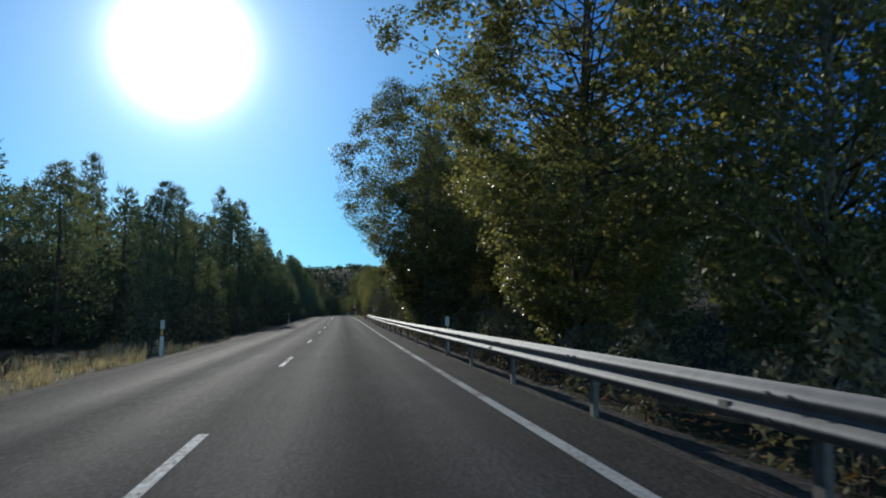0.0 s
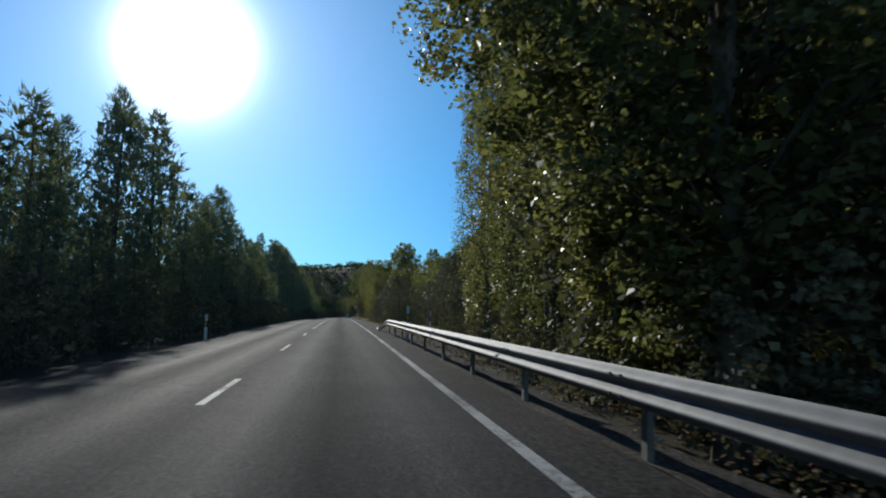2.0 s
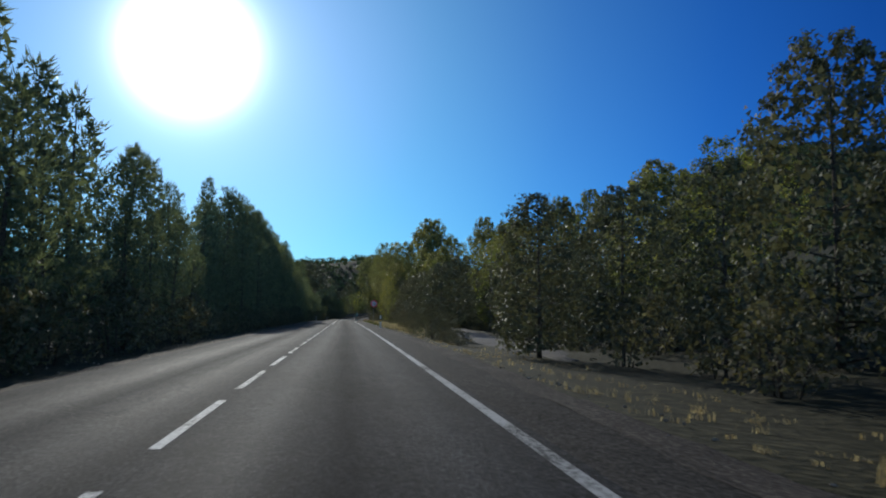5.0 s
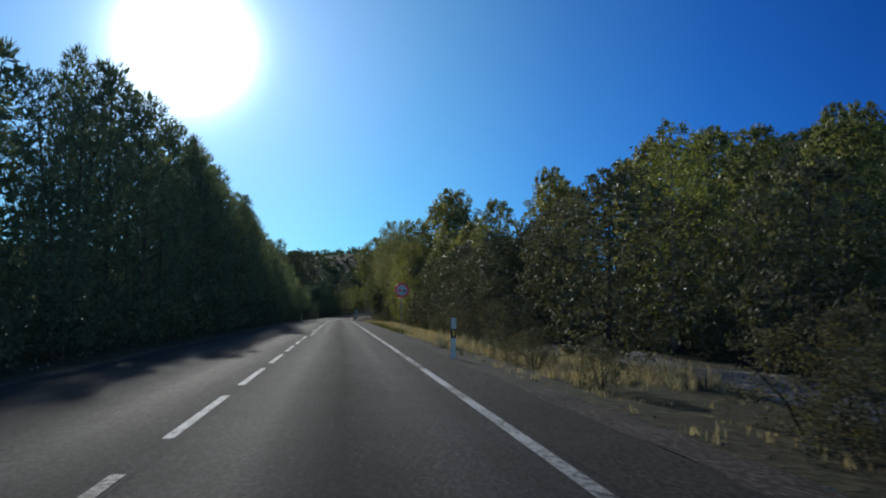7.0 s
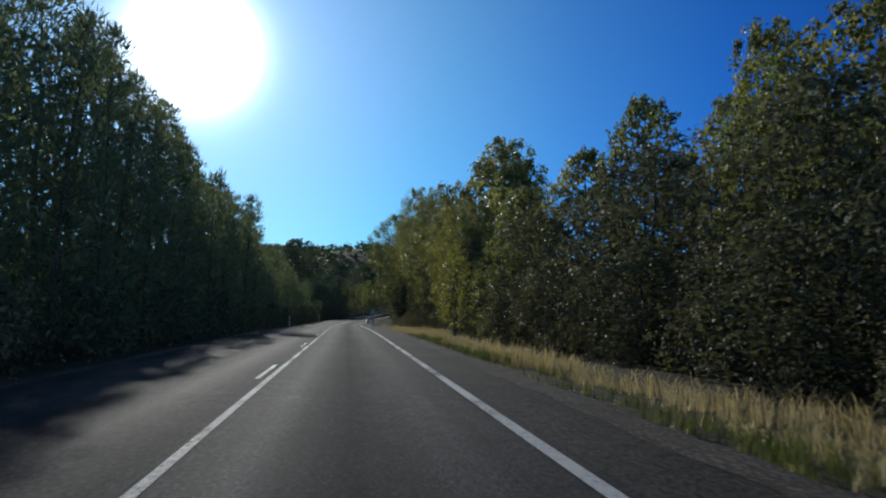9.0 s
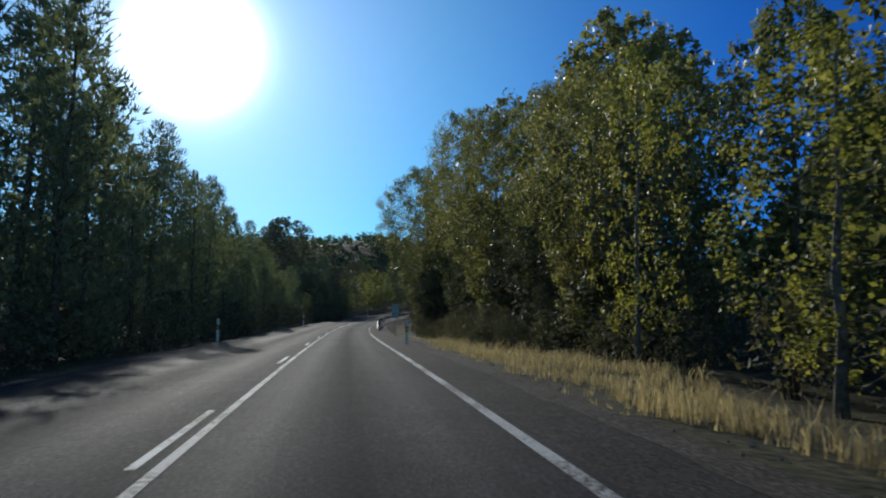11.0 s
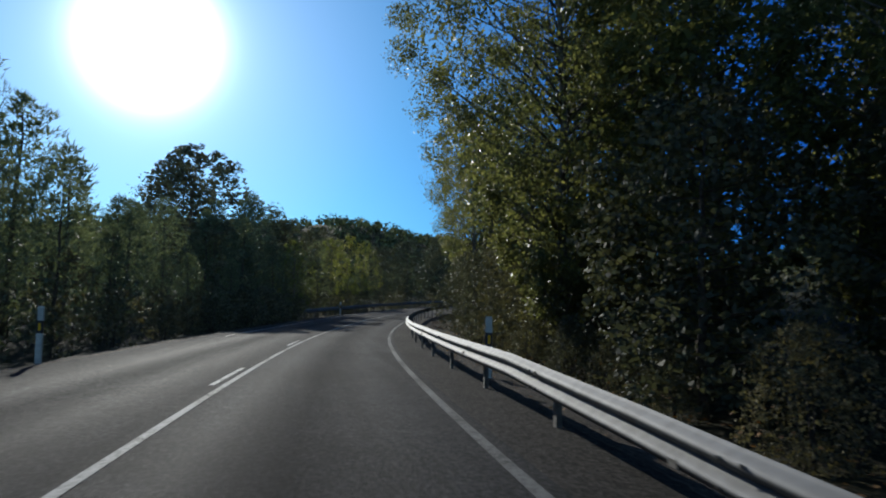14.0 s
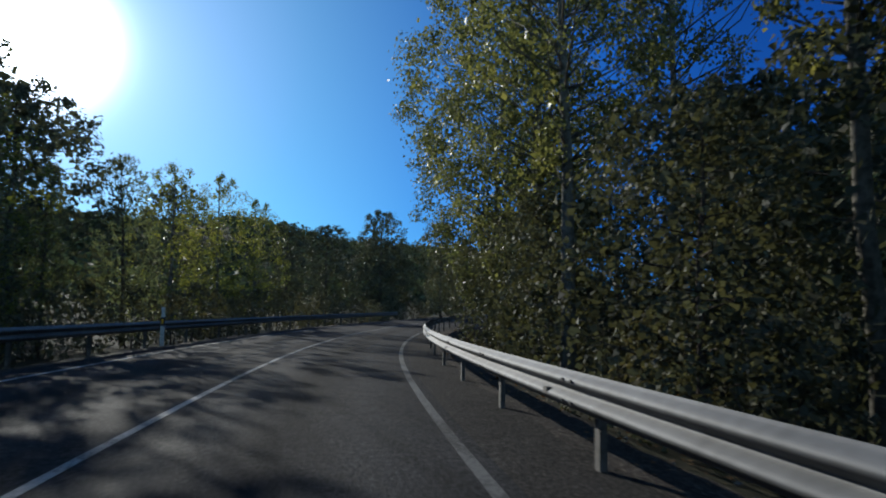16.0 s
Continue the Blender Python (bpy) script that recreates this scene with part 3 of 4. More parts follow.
def vehicle_shape(x, z, w, h, wagon):
    """A small flat pictogram of a vehicle seen from behind."""
    bm = bmesh.new()
    if wagon:
        box(bm, x, -0.046, z + h * 0.1, w, 0.006, h * 0.75)
    else:
        box(bm, x, -0.046, z - h * 0.05, w, 0.006, h * 0.42)
        box(bm, x, -0.0465, z + h * 0.27, w * 0.66, 0.006, h * 0.3)
    box(bm, x - w * 0.36, -0.0455, z - h * 0.36, w * 0.16, 0.006, h * 0.26)
    box(bm, x + w * 0.36, -0.0455, z - h * 0.36, w * 0.16, 0.006, h * 0.26)
    return bm


def round_sign(s, o, centre, r, label, front=True):
    ob = tagged(new("round_road_sign"), label, "road sign", "road signs")
    ob.matrix_basis = turned(s, o, -0.35, 14 if front else 180)
    bm = bmesh.new()
    tube(bm, [(0, 0, 0), (0, 0, centre + r * 0.7 + 0.35)], [0.021, 0.021], 10)
    part("pole", bm, GREY_POLE, ob)
    z = centre + 0.35
    plate = part("back_plate", disc(r, 0.02, -0.032, z), GREY_POLE, ob, "bare grey metal back")
    part("red_ring", disc(r - 0.004, 0.006, -0.043, z), RED, plate, "red border")
    part("white_field", disc(r * 0.72, 0.006, -0.0445, z), SIGN_WHITE, plate, "white field")
    if front:
        for x in (-0.13, 0.13):
            bm = bmesh.new()
            box(bm, x, -0.0495, z + 0.032, 0.085, 0.004, 0.042, 0.001)
            part("windscreen", bm, SIGN_WHITE, plate, "pale window of the symbol")
    if front:
        part("vehicle_symbol", vehicle_shape(-0.13, z - 0.02, 0.19, 0.19, False), RED, plate, "red vehicle symbol")
        part("vehicle_symbol", vehicle_shape(0.13, z - 0.02, 0.19, 0.19, False), BLACK, plate, "black vehicle symbol")
    return ob


round_sign(194.3, 4.78, 2.4, 0.395, "round no-overtaking sign with red border on grey pole")
round_sign(414.0, 5.1, 2.3, 0.45, "round sign seen from its back beside the bend", False)


def km_sign(s, o):
    ob = tagged(new("distance_sign"), "green distance plate with white rims on thin pole", "road sign", "road signs")
    ob.matrix_basis = turned(s, o, -0.3, 4)
    bm = bmesh.new()
    tube(bm, [(0, 0, 0), (0.0, 0, 2.4)], [0.022, 0.022], 10)
    part("pole", bm, GREY_POLE, ob)
    for name, z, h in (("top_plate", 2.335, 0.2), ("middle_plate", 2.105, 0.2), ("lower_plate", 1.765, 0.42)):
        bm = bmesh.new()
        box(bm, 0, -0.042, z, 0.46, 0.02, h + 0.02, 0.006)
        rim = part(name, bm, SIGN_WHITE, ob, "white rim")
        bm = bmesh.new()
        box(bm, 0, -0.0535, z, 0.42, 0.006, h - 0.025, 0.002)
        part("panel", bm, TEAL, rim, "green panel")
    for z, w, h, x in ((2.335, 0.24, 0.05, 0.0), (2.105, 0.12, 0.08, -0.11), (2.12, 0.14, 0.05, 0.09), (1.87, 0.16, 0.06, 0.0)):
        bm = bmesh.new()
        box(bm, x, -0.058, z, w, 0.004, h)
        part("writing_bar", bm, SIGN_WHITE, ob)
    cu = bpy.data.curves.new("digits", "FONT")
    cu.body, cu.size, cu.align_x, cu.align_y, cu.extrude = "16", 0.24, "CENTER", "CENTER", 0.002
    cu.materials.append(SIGN_WHITE)
    d = new("digits", cu)
    d.parent = ob
    d.matrix_basis = pose(0, -0.059, 1.68, 90, 0, 0)


km_sign(294.2, 4.8)


# ---- plants ----
def leaf_quads(rng, centres, length, width, facing=None, hang=0.0, k=4):
    """Leaves about the centres: bent diamonds, or pointed triangles with k = 3. facing: the way that each one's face leans to."""
    n = len(centres)
    w = rng.normal(size=(n, 3)) * 0.62
    if facing is not None:
        w = w + facing
    w /= np.linalg.norm(w, axis=1)[:, None] + 1e-9
    u = rng.normal(size=(n, 3))
    u[:, 2] -= hang
    u -= w * (u * w).sum(1)[:, None]
    u /= np.linalg.norm(u, axis=1)[:, None] + 1e-9
    v = np.cross(u, w)
    ln = (length * rng.uniform(0.65, 1.35, n))[:, None]
    wd = (width * rng.uniform(0.7, 1.3, n))[:, None]
    if k == 3:
        q = np.stack([centres - u * ln * 0.5 - v * wd * 0.5, centres - u * ln * 0.4 + v * wd * 0.5, centres + u * ln * 0.55], 1)
        return q.reshape(-1, 3)
    q = np.empty((n, 4, 3))
    q[:, 0] = centres - u * ln * 0.5
    q[:, 1] = centres + v * wd * 0.5 + w * wd * 0.15 - u * ln * 0.08
    q[:, 2] = centres + u * ln * 0.5 - w * wd * 0.1
    q[:, 3] = centres - v * wd * 0.5 + w * wd * 0.15 - u * ln * 0.08
    return q.reshape(-1, 3)


def needle_brushes(rng, centres, out, length, width):
    """Slim needle tufts that stand out and up from the centres, as triangles."""
    n = len(centres)
    u = out + rng.normal(size=(n, 3)) * 0.45 + np.array([0, 0, 0.55])
    u /= np.linalg.norm(u, axis=1)[:, None]
    v = np.cross(u, rng.normal(size=(n, 3)))
    v /= np.linalg.norm(v, axis=1)[:, None]
    ln = (length * rng.uniform(0.6, 1.35, n))[:, None]
    wd = (width * rng.uniform(0.7, 1.3, n))[:, None]
    q = np.stack([centres - v * wd * 0.5, centres + v * wd * 0.5, centres + u * ln], 1)
    return q.reshape(-1, 3)


def ball(rng, n):
    d = rng.normal(size=(n, 3))
    return d / np.linalg.norm(d, axis=1)[:, None]


def plant_meshes(kind, seed, height, radius, clear, clumps, per_clump, leaf, leaf_width, material, bark, shape, clump_size=0.2, squash=0.8, inner=300, inner_leaf=0.4, hang=0.0, limbs=1.0, heart_reach=0.82):
    """Trunk mesh and crown mesh. Limbs lead from the trunk to clumps of leaves that lie about the crown's surface; coarser
    shaded leaves fill its heart. shape: half-width of the crown (0..1) over its height (0..1)."""
    rng = np.random.default_rng(seed)
    sides = 3 if kind in ("pine", "back_pine", "far_poplar", "oak", "shrub", "near_shrub", "poplar", "column") else 4
    rise = 0.65 if "column" in kind else (0.6 if "poplar" in kind else 0.18)
    bm = bmesh.new()
    lean = rng.normal(scale=0.02, size=2)
    k = 8
    trunk = [np.array([lean[0] * height * (i / k) ** 1.5, lean[1] * height * (i / k) ** 1.5, -0.4 + (height * 0.94 + 0.4) * i / k]) for i in range(k + 1)]
    trunk = [p + np.array([*rng.normal(scale=0.012 * height * (0.3 if i else 0), size=2), 0]) for i, p in enumerate(trunk)]
    r0 = 0.0115 * height + 0.03
    if "shrub" in kind:
        trunk = [p * np.array([1, 1, 0.45]) for p in trunk]
        for b in range(4):
            foot = rng.normal(scale=0.12 * radius, size=2)
            top = foot * rng.uniform(2.5, 5.0)
            tube(bm, [(*foot, -0.2), (*(foot * 1.6), 0.25 * height), (*top, 0.6 * height)], [0.03, 0.022, 0.006], 4)
    stem = tube(bm, trunk, [r0 * (1.25 if i == 0 else 1) * (1 - 0.9 * i / k) + 0.008 for i in range(k + 1)], 7)
    # the crown bulges and hollows unevenly round the trunk
    lobes = [(rng.uniform(0, 6.28), rng.uniform(0, 6.28), rng.uniform(2, 4)) for _ in range(3)]

    def bulge(ang, f):
        return 1.0 + 0.11 * sum(math.sin(ang * (1 + i) + a + math.sin(f * w + b)) for i, (a, b, w) in enumerate(lobes))

    pts, outs = [], []
    for c in range(clumps):
        f = ((c + rng.uniform(0.05, 0.95)) / clumps) ** 0.9
        z = clear * height + f * (1 - clear) * height
        ang = c * 2.399963 + rng.normal(scale=0.3)
        rr = radius * shape(f) * bulge(ang, f)
        size = clump_size * (0.45 * radius + 0.55 * rr) * rng.uniform(0.65, 1.25)
        reach = max(0.0, rr * (rng.uniform(0.35, 0.8) if c % 4 == 0 else rng.uniform(0.84, 1.04)) - size * 0.6)
        z = min(z, height - size * squash * 0.8)
        base_f = np.clip((z - rise * reach) / (0.94 * height), 0.04, 0.95)
        i = min(int(base_f * k), k - 1)
        p0 = trunk[i] + (trunk[i + 1] - trunk[i]) * (base_f * k - i)
        tip = np.array([p0[0] + math.cos(ang) * reach, p0[1] + math.sin(ang) * reach, z])
        mid = (p0 + tip) / 2 + np.array([0, 0, (-0.06 if kind != "pine" else 0.05) * reach]) + rng.normal(scale=0.05 * reach, size=3)
        if rng.random() < limbs:
            q = 0.26 * r0 * (1 - 0.75 * base_f) + 0.01
            fork = tube(bm, [p0, mid, tip], [q, q * 0.6, 0.006], 3)
            near = min(stem[i], key=lambda w: (w.co - fork[0][0].co).length)
            bm.faces.new((fork[0][0], fork[0][1], near))
        n = max(6, int(per_clump * rng.uniform(0.7, 1.3)))
        # a few sprays about each limb's end
        knots = ball(rng, 5) * 0.55 * size * np.array([1, 1, squash])
        pick = rng.integers(0, 5, n)
        d = ball(rng, n)
        rad = size * 0.62 * rng.uniform(0.15, 1.0, n) ** 0.45
        off = knots[pick] + d * rad[:, None] * np.array([1, 1, squash])
        pts.append(tip + off)
        way = off / (np.linalg.norm(off, axis=1)[:, None] + 1e-6)
        axis_out = np.array([math.cos(ang), math.sin(ang), 0.35])
        outs.append(way * 0.6 + axis_out * 0.45 + np.array([0, 0, 0.3]))
    pts, outs = np.concatenate(pts), np.concatenate(outs)
    low = pts[:, 2] > 0.12
    pts, outs = pts[low], outs[low]
    # shaded boughs in the heart
    f = rng.uniform(0.02, 0.93, inner)
    zc = clear * height + f * (1 - clear) * height
    ac = rng.uniform(0, 2 * math.pi, inner)
    rc = radius * np.array([shape(v) * bulge(a, v) for v, a in zip(f, ac)]) * heart_reach * np.sqrt(rng.uniform(0.02, 1, inner))
    heart = leaf_quads(rng, np.stack([rc * np.cos(ac), rc * np.sin(ac), zc], 1), inner_leaf, inner_leaf * 0.8, None, 0.0, sides)
    if "pine" in kind:
        outer = needle_brushes(rng, pts, outs, leaf, leaf_width)
    else:
        outer = leaf_quads(rng, pts, leaf, leaf_width, outs, hang, sides)
    crown = quads_mesh("crown", np.concatenate([heart, outer]), material, sides)
    me = bpy.data.meshes.new("trunk")
    bm.to_mesh(me)
    bm.free()
    me.materials.append(bark)
    me.polygons.foreach_set("use_smooth", [True] * len(me.polygons))
    return me, crown


def pine_shape(f):
    return max(0.1, (0.62 + 0.38 * min(1, f / 0.3)) * (1 - f) ** 0.5 + 0.04)


def dome_shape(f):
    return max(0.1, math.sin(math.pi * (0.16 + 0.8 * f)) ** 0.7)


def column_shape(f):
    return max(0.12, min(1, 0.55 + f * 1.6) * (1 - f ** 3.2) ** 0.7)


def shrub_shape(f):
    return max(0.12, (0.78 + 0.22 * min(1, f / 0.25)) * (1 - f ** 2.4) ** 0.6)


SPECIES = {
    "pine": ("pine_tree", "dark green pine with feathery crown in roadside wood", "tree", "roadside pines"),
    "back_pine": ("pine_tree", "dark pine standing deeper in the roadside wood", "tree", "roadside pines"),
    "poplar": ("poplar_tree", "broad poplar with hanging glossy green leaves", "tree", "roadside poplars"),
    "open_poplar": ("poplar_tree", "tall thin poplar with open crown and bare forks", "tree", "roadside poplars"),
    "fine_poplar": ("poplar_tree", "spreading poplar overhanging the road with small glossy leaves", "tree", "roadside poplars"),
    "near_poplar": ("poplar_tree", "spreading poplar overhanging the road with glossy leaves", "tree", "roadside poplars"),
    "far_poplar": ("poplar_tree", "tall grey-green poplar on the slope behind", "tree", "slope poplars"),
    "young": ("poplar_tree", "young yellow-green poplar with loose light crown", "tree", "young poplars"),
    "column": ("column_poplar", "tall narrow poplar with upright branches", "tree", "column poplars"),
    "near_column": ("column_poplar", "tall narrow poplar with upright branches and rustling leaves", "tree", "column poplars"),
    "oak": ("oak_tree", "dense dark green oak with rounded crown", "tree", "roadside oaks"),
    "near_oak": ("oak_tree", "low dark oak thicket with small glossy leaves", "tree", "roadside oaks"),
    "near_shrub": ("shrub", "low small-leaved grey-green bush on the dirt verge", "shrub", "verge bushes"),
    "shrub": ("shrub", "dense grey-green roadside shrub", "shrub", "roadside shrubs"),
}
PROTO = {}


def vase_shape(f):
    return max(0.1, min(1.0, 0.27 + 1.12 * f) * math.sin(math.pi * (0.22 + 0.72 * f)) ** 0.6)


def prototypes():
    def add(kind, seed, h, r, *rest):
        PROTO.setdefault(kind, []).append((h, r, *plant_meshes(kind, seed, h, r, *rest)))
    for k in range(5):
        add("pine", 10 + k, 15.0, 3.4 + 0.3 * k, 0.03, 76, 44, 0.4, 0.082, PINE_LEAF, BARK, pine_shape, 0.24, 0.85, 520, 0.36, 0.0, 0.3, 0.74)
    for k in range(3):
        add("back_pine", 70 + k, 15.0, 3.6 + 0.3 * k, 0.03, 60, 24, 0.5, 0.13, PINE_LEAF, BARK, pine_shape, 0.26, 0.85, 300, 0.55, 0.0, 0.2, 0.74)
    for k in range(2):
        add("fine_poplar", 80 + k, 19.0, 7.0, 0.11, 240, 310, 0.1, 0.09, POPLAR_LEAF, PALE_BARK, vase_shape, 0.15, 0.85, 7000, 0.2, 0.5, 0.7, 0.86)
    for k in range(3):
        add("near_poplar", 20 + k, 19.0, 7.0, 0.1, 190, 140, 0.145, 0.13, POPLAR_LEAF, PALE_BARK, vase_shape, 0.16, 0.85, 5200, 0.21, 0.5, 0.7, 0.86)
    for k in range(2):
        add("open_poplar", 90 + k, 19.0, 6.0, 0.34, 76, 120, 0.14, 0.12, POPLAR_LEAF, PALE_BARK, vase_shape, 0.16, 0.85, 160, 0.25, 0.5)
    for k in range(3):
        add("poplar", 24 + k, 17.0, 5.0, 0.06, 120, 70, 0.21, 0.2, POPLAR_LEAF, PALE_BARK, vase_shape, 0.18, 0.9, 2100, 0.34, 0.5, 0.5, 0.86)
    for k in range(3):
        add("far_poplar", 28 + k, 17.0, 5.0, 0.08, 100, 62, 0.27, 0.24, POPLAR_LEAF, PALE_BARK, dome_shape, 0.19, 1.1, 1100, 0.5, 0.4, 0.4)
    for k in range(2):
        add("young", 32 + k, 10.0, 2.7, 0.08, 54, 84, 0.105, 0.09, YOUNG_LEAF, PALE_BARK, dome_shape, 0.2, 1.1, 560, 0.18, 0.4, 0.7)
    for k in range(3):
        add("near_column", 46 + k, 22.0, 2.2, 0.04, 130, 100, 0.105, 0.095, POPLAR_LEAF, PALE_BARK, column_shape, 0.25, 2.0, 4200, 0.16, 0.5, 0.5, 0.86)
    for k in range(3):
        add("column", 40 + k, 22.0, 2.2, 0.04, 100, 50, 0.19, 0.18, POPLAR_LEAF, PALE_BARK, column_shape, 0.27, 2.0, 1500, 0.3, 0.5, 0.3, 0.88)
    for k in range(3):
        add("oak", 50 + k, 10.0, 3.8, 0.04, 96, 62, 0.175, 0.15, OAK_LEAF, BARK, dome_shape, 0.19, 0.8, 1500, 0.28, 0.0, 0.4)
    for k in range(2):
        add("near_oak", 56 + k, 8.0, 3.2, 0.03, 90, 64, 0.13, 0.11, OAK_LEAF, BARK, dome_shape, 0.19, 0.85, 1900, 0.22, 0.0, 0.5)
    for k in range(4):
        add("shrub", 60 + k, 2.6, 1.5, 0.02, 24, 26, 0.13, 0.095, SHRUB_LEAF, BARK, shrub_shape, 0.25, 0.9, 200, 0.2, 0.0, 0.0)
    for k in range(3):
        add("near_shrub", 66 + k, 2.6, 1.5, 0.0, 56, 84, 0.062, 0.04, SHRUB_LEAF, BARK, shrub_shape, 0.2, 0.95, 1500, 0.085, 0.0, 0.0)


prototypes()
COUNT = [0]


def plant(kind, s, o, height, radius=None, variant=None, sink=0.0):
    COUNT[0] += 1
    rnd = random.Random(COUNT[0] * 7919)
    protos = PROTO[kind]
    h, r, trunk, crown = protos[rnd.randrange(len(protos)) if variant is None else variant % len(protos)]
    name, label, cat, group = SPECIES[kind]
    ob = tagged(new(name), label, cat, group)
    p = at(s, o)
    sz = height / h
    sx = (radius / r) if radius else sz * rnd.uniform(0.9, 1.12)
    z = land1(p.x, p.y) - sink
    ob.matrix_basis = Matrix.LocRotScale((p.x, p.y, z), Euler((0, 0, rnd.uniform(0, 6.28))), Vector((sx, sx, sz)))
    part_mesh("trunk", trunk, ob)
    part_mesh("crown", crown, ob)
    return ob


# the pine wood on the left
LEFT_S = [-20, 30, 60, 75, 90, 101, 113, 125, 138, 150, 167, 178, 192, 204, 218, 230, 250, 272, 300, 311, 318, 328, 340, 350, 357, 370, 382, 388, 394, 410, 450]
LEFT_H = [9, 9, 11, 11, 14, 15.5, 12, 12, 16, 12.5, 12.5, 10.5, 13.5, 16.5, 16.5, 17, 17, 17, 16, 15.5, 12.5, 14.5, 13, 10, 7.5, 9, 11, 12, 8, 8.5, 9]


def left_wood():
    rnd = random.Random(5)
    s = 6.0
    while s < 392:
        h = float(np.interp(s, LEFT_S, LEFT_H)) * rnd.uniform(0.9, 1.07)
        plant("back_pine" if 40 < s < 360 and rnd.random() < 0.5 else "pine", s, -13 + rnd.uniform(-0.9, 0.9), h, 0.2 * h + 1.0)
        s += rnd.uniform(4.0, 6.0)
    s = 40.0
    while s < 396:
        h = float(np.interp(s, LEFT_S, LEFT_H))
        h = (7.4 if 366 < s < 397 else 13.0 if 205 < s < 272 else (10.5 if 185 < s < 300 else min(8.0, 0.55 * h))) * rnd.uniform(0.8, 1.1)
        plant("pine", s, -8.6 + rnd.uniform(-0.8, 0.8), h, 0.19 * h + 0.7)
        s += rnd.uniform(4.5, 7.0)
    s = 2.0
    while s < 420:
        h = float(np.interp(s, LEFT_S, LEFT_H)) * rnd.uniform(0.78, 1.08)
        plant("back_pine", s, -18.5 + rnd.uniform(-2, 2), h, 0.2 * h + 1.6)
        s += rnd.uniform(6.5, 9.5)
    s = 28.0
    while s < 125:
        h = float(np.interp(s, LEFT_S, LEFT_H)) * rnd.uniform(0.75, 0.98)
        plant("back_pine", s, -23 + rnd.uniform(-1.5, 1.5), h, 0.2 * h + 1.8)
        s += rnd.uniform(4.0, 6.0)
    s = 4.0
    while s < 60:
        plant("oak", s, -16 + rnd.uniform(-1.5, 1.5), rnd.uniform(5.0, 6.6), rnd.uniform(2.8, 3.6))
        s += rnd.uniform(4.0, 5.5)
    s = 34.0
    while s < 365:
        plant("shrub", s, -6.9 + rnd.uniform(-0.5, 0.4), rnd.uniform(1.6, 3.0))
        s += rnd.uniform(4.0, 6.0)
    s = 44.0
    while s < 360:
        plant("shrub", s, -11 + rnd.uniform(-0.8, 0.8), rnd.uniform(2.6, 4.2))
        s += rnd.uniform(5.5, 7.5)


left_wood()
for s, o, h, r in ((78, -24, 17, 3.5), (101, -15, 18, 3.2), (140, -13.5, 16.5, 2.8), (204, -15.6, 17.8, 3.2), (220, -11.2, 16.6, 3.0), (361, -26, 22, 5)):
    plant("pine", s, o, h, r)
for s, o, h, r in ((412, -38, 19, 7), (405.5, -32, 20.6, 12.2), (425, -24, 12, 5), (436, -18, 10, 4.5), (448, -12, 10, 5), (462, -8, 10.5, 5), (476, -6, 11, 5.5), (490, -2, 12, 6),
                   (470, 4, 9, 4), (455, -24, 12, 6), (444, -10.5, 13, 4.2), (447, -4, 11.5, 4.2), (372, -12, 8, 4), (388, -11, 10, 4)):
    plant("oak", s, o, h, r)
for s, o, h, r in ((380, -7.5, 7.3, 2.2), (398, -9, 9.0, 2.5), (406, -9.8, 10, 2.7), (414, -10.5, 9.6, 2.7)):
    plant("young", s, o, h, r)

# the right side
for s, o, h, r in ((22, 8.6, 18, 8.4), (54.5, 7.4, 19.5, 9.2), (341.5, 9.9, 22, 7.6)):
    plant("fine_poplar", s, o, h, r)
for s, o, h, r in ((302, 13, 18.2, 5.7), (290, 14.5, 16.8, 5.5), (58, 8.5, 14, 6.9), (13.5, 11, 17, 5.5), (319, 13, 23.4, 6.0), (279, 13.2, 14, 4.6), (394, 9.2, 21, 7.2), (408, 7.3, 21.5, 7.8)):
    plant("near_poplar", s, o, h, r)
for s, o, h, r in ((367, 9.6, 22, 6.0), (373, 11.5, 20, 5.5), (384, 8.6, 21, 6.6), (387, 13, 21, 5.5), (328, 15, 20, 6), (353, 11, 18, 5.6), (348.5, 13, 20.5, 6.2), (361, 15, 20, 5.5)):
    plant("open_poplar", s, o, h, r)
for s, o, h, r in ((326, 17.5, 16, 5.5), (335, 19.5, 17, 6), (345, 24, 18, 6), (24, 16, 19, 6.5), (352, 17, 20, 6), (47, 14.5, 9.5, 4), (69, 15.5, 18, 4.5), (73, 15, 18, 4.5), (79, 16, 19, 4.5), (62, 15, 16, 5),
                   (310, 17, 22.5, 6), (346, 16, 20, 6.5), (339, 15, 18, 6), (421, 11, 18, 5.5)):
    plant("poplar", s, o, h, r)
for s, o, h, r in ((74, 10.3, 22, 2.3), (83, 11.6, 23, 2.7), (88, 12.3, 24, 2.7), (93.5, 11.6, 23, 2.7), (98.5, 12.4, 23.5, 2.6)):
    plant("near_column", s, o, h, r)
for s, o, h, r in ((85.5, 14.4, 22, 2.7), (97, 15, 22, 2.7), (82, 19.5, 21, 3.0), (90, 19.5, 21, 3.0), (79, 14.5, 22, 3.0), (76, 18.5, 22, 3.0), (91, 15, 22, 2.8), (86, 16.5, 22, 2.5), (95, 16.5, 22, 2.5),
                   (104, 16, 19, 2.4), (48, 21, 14, 1.8), (52, 21, 18, 1.7), (55, 21.5, 17.3, 1.6), (58, 21, 17.8, 1.5), (61, 21, 20.6, 1.9), (68, 20, 21, 2.2), (75, 21, 20, 2.2)):
    plant("column", s, o, h, r)
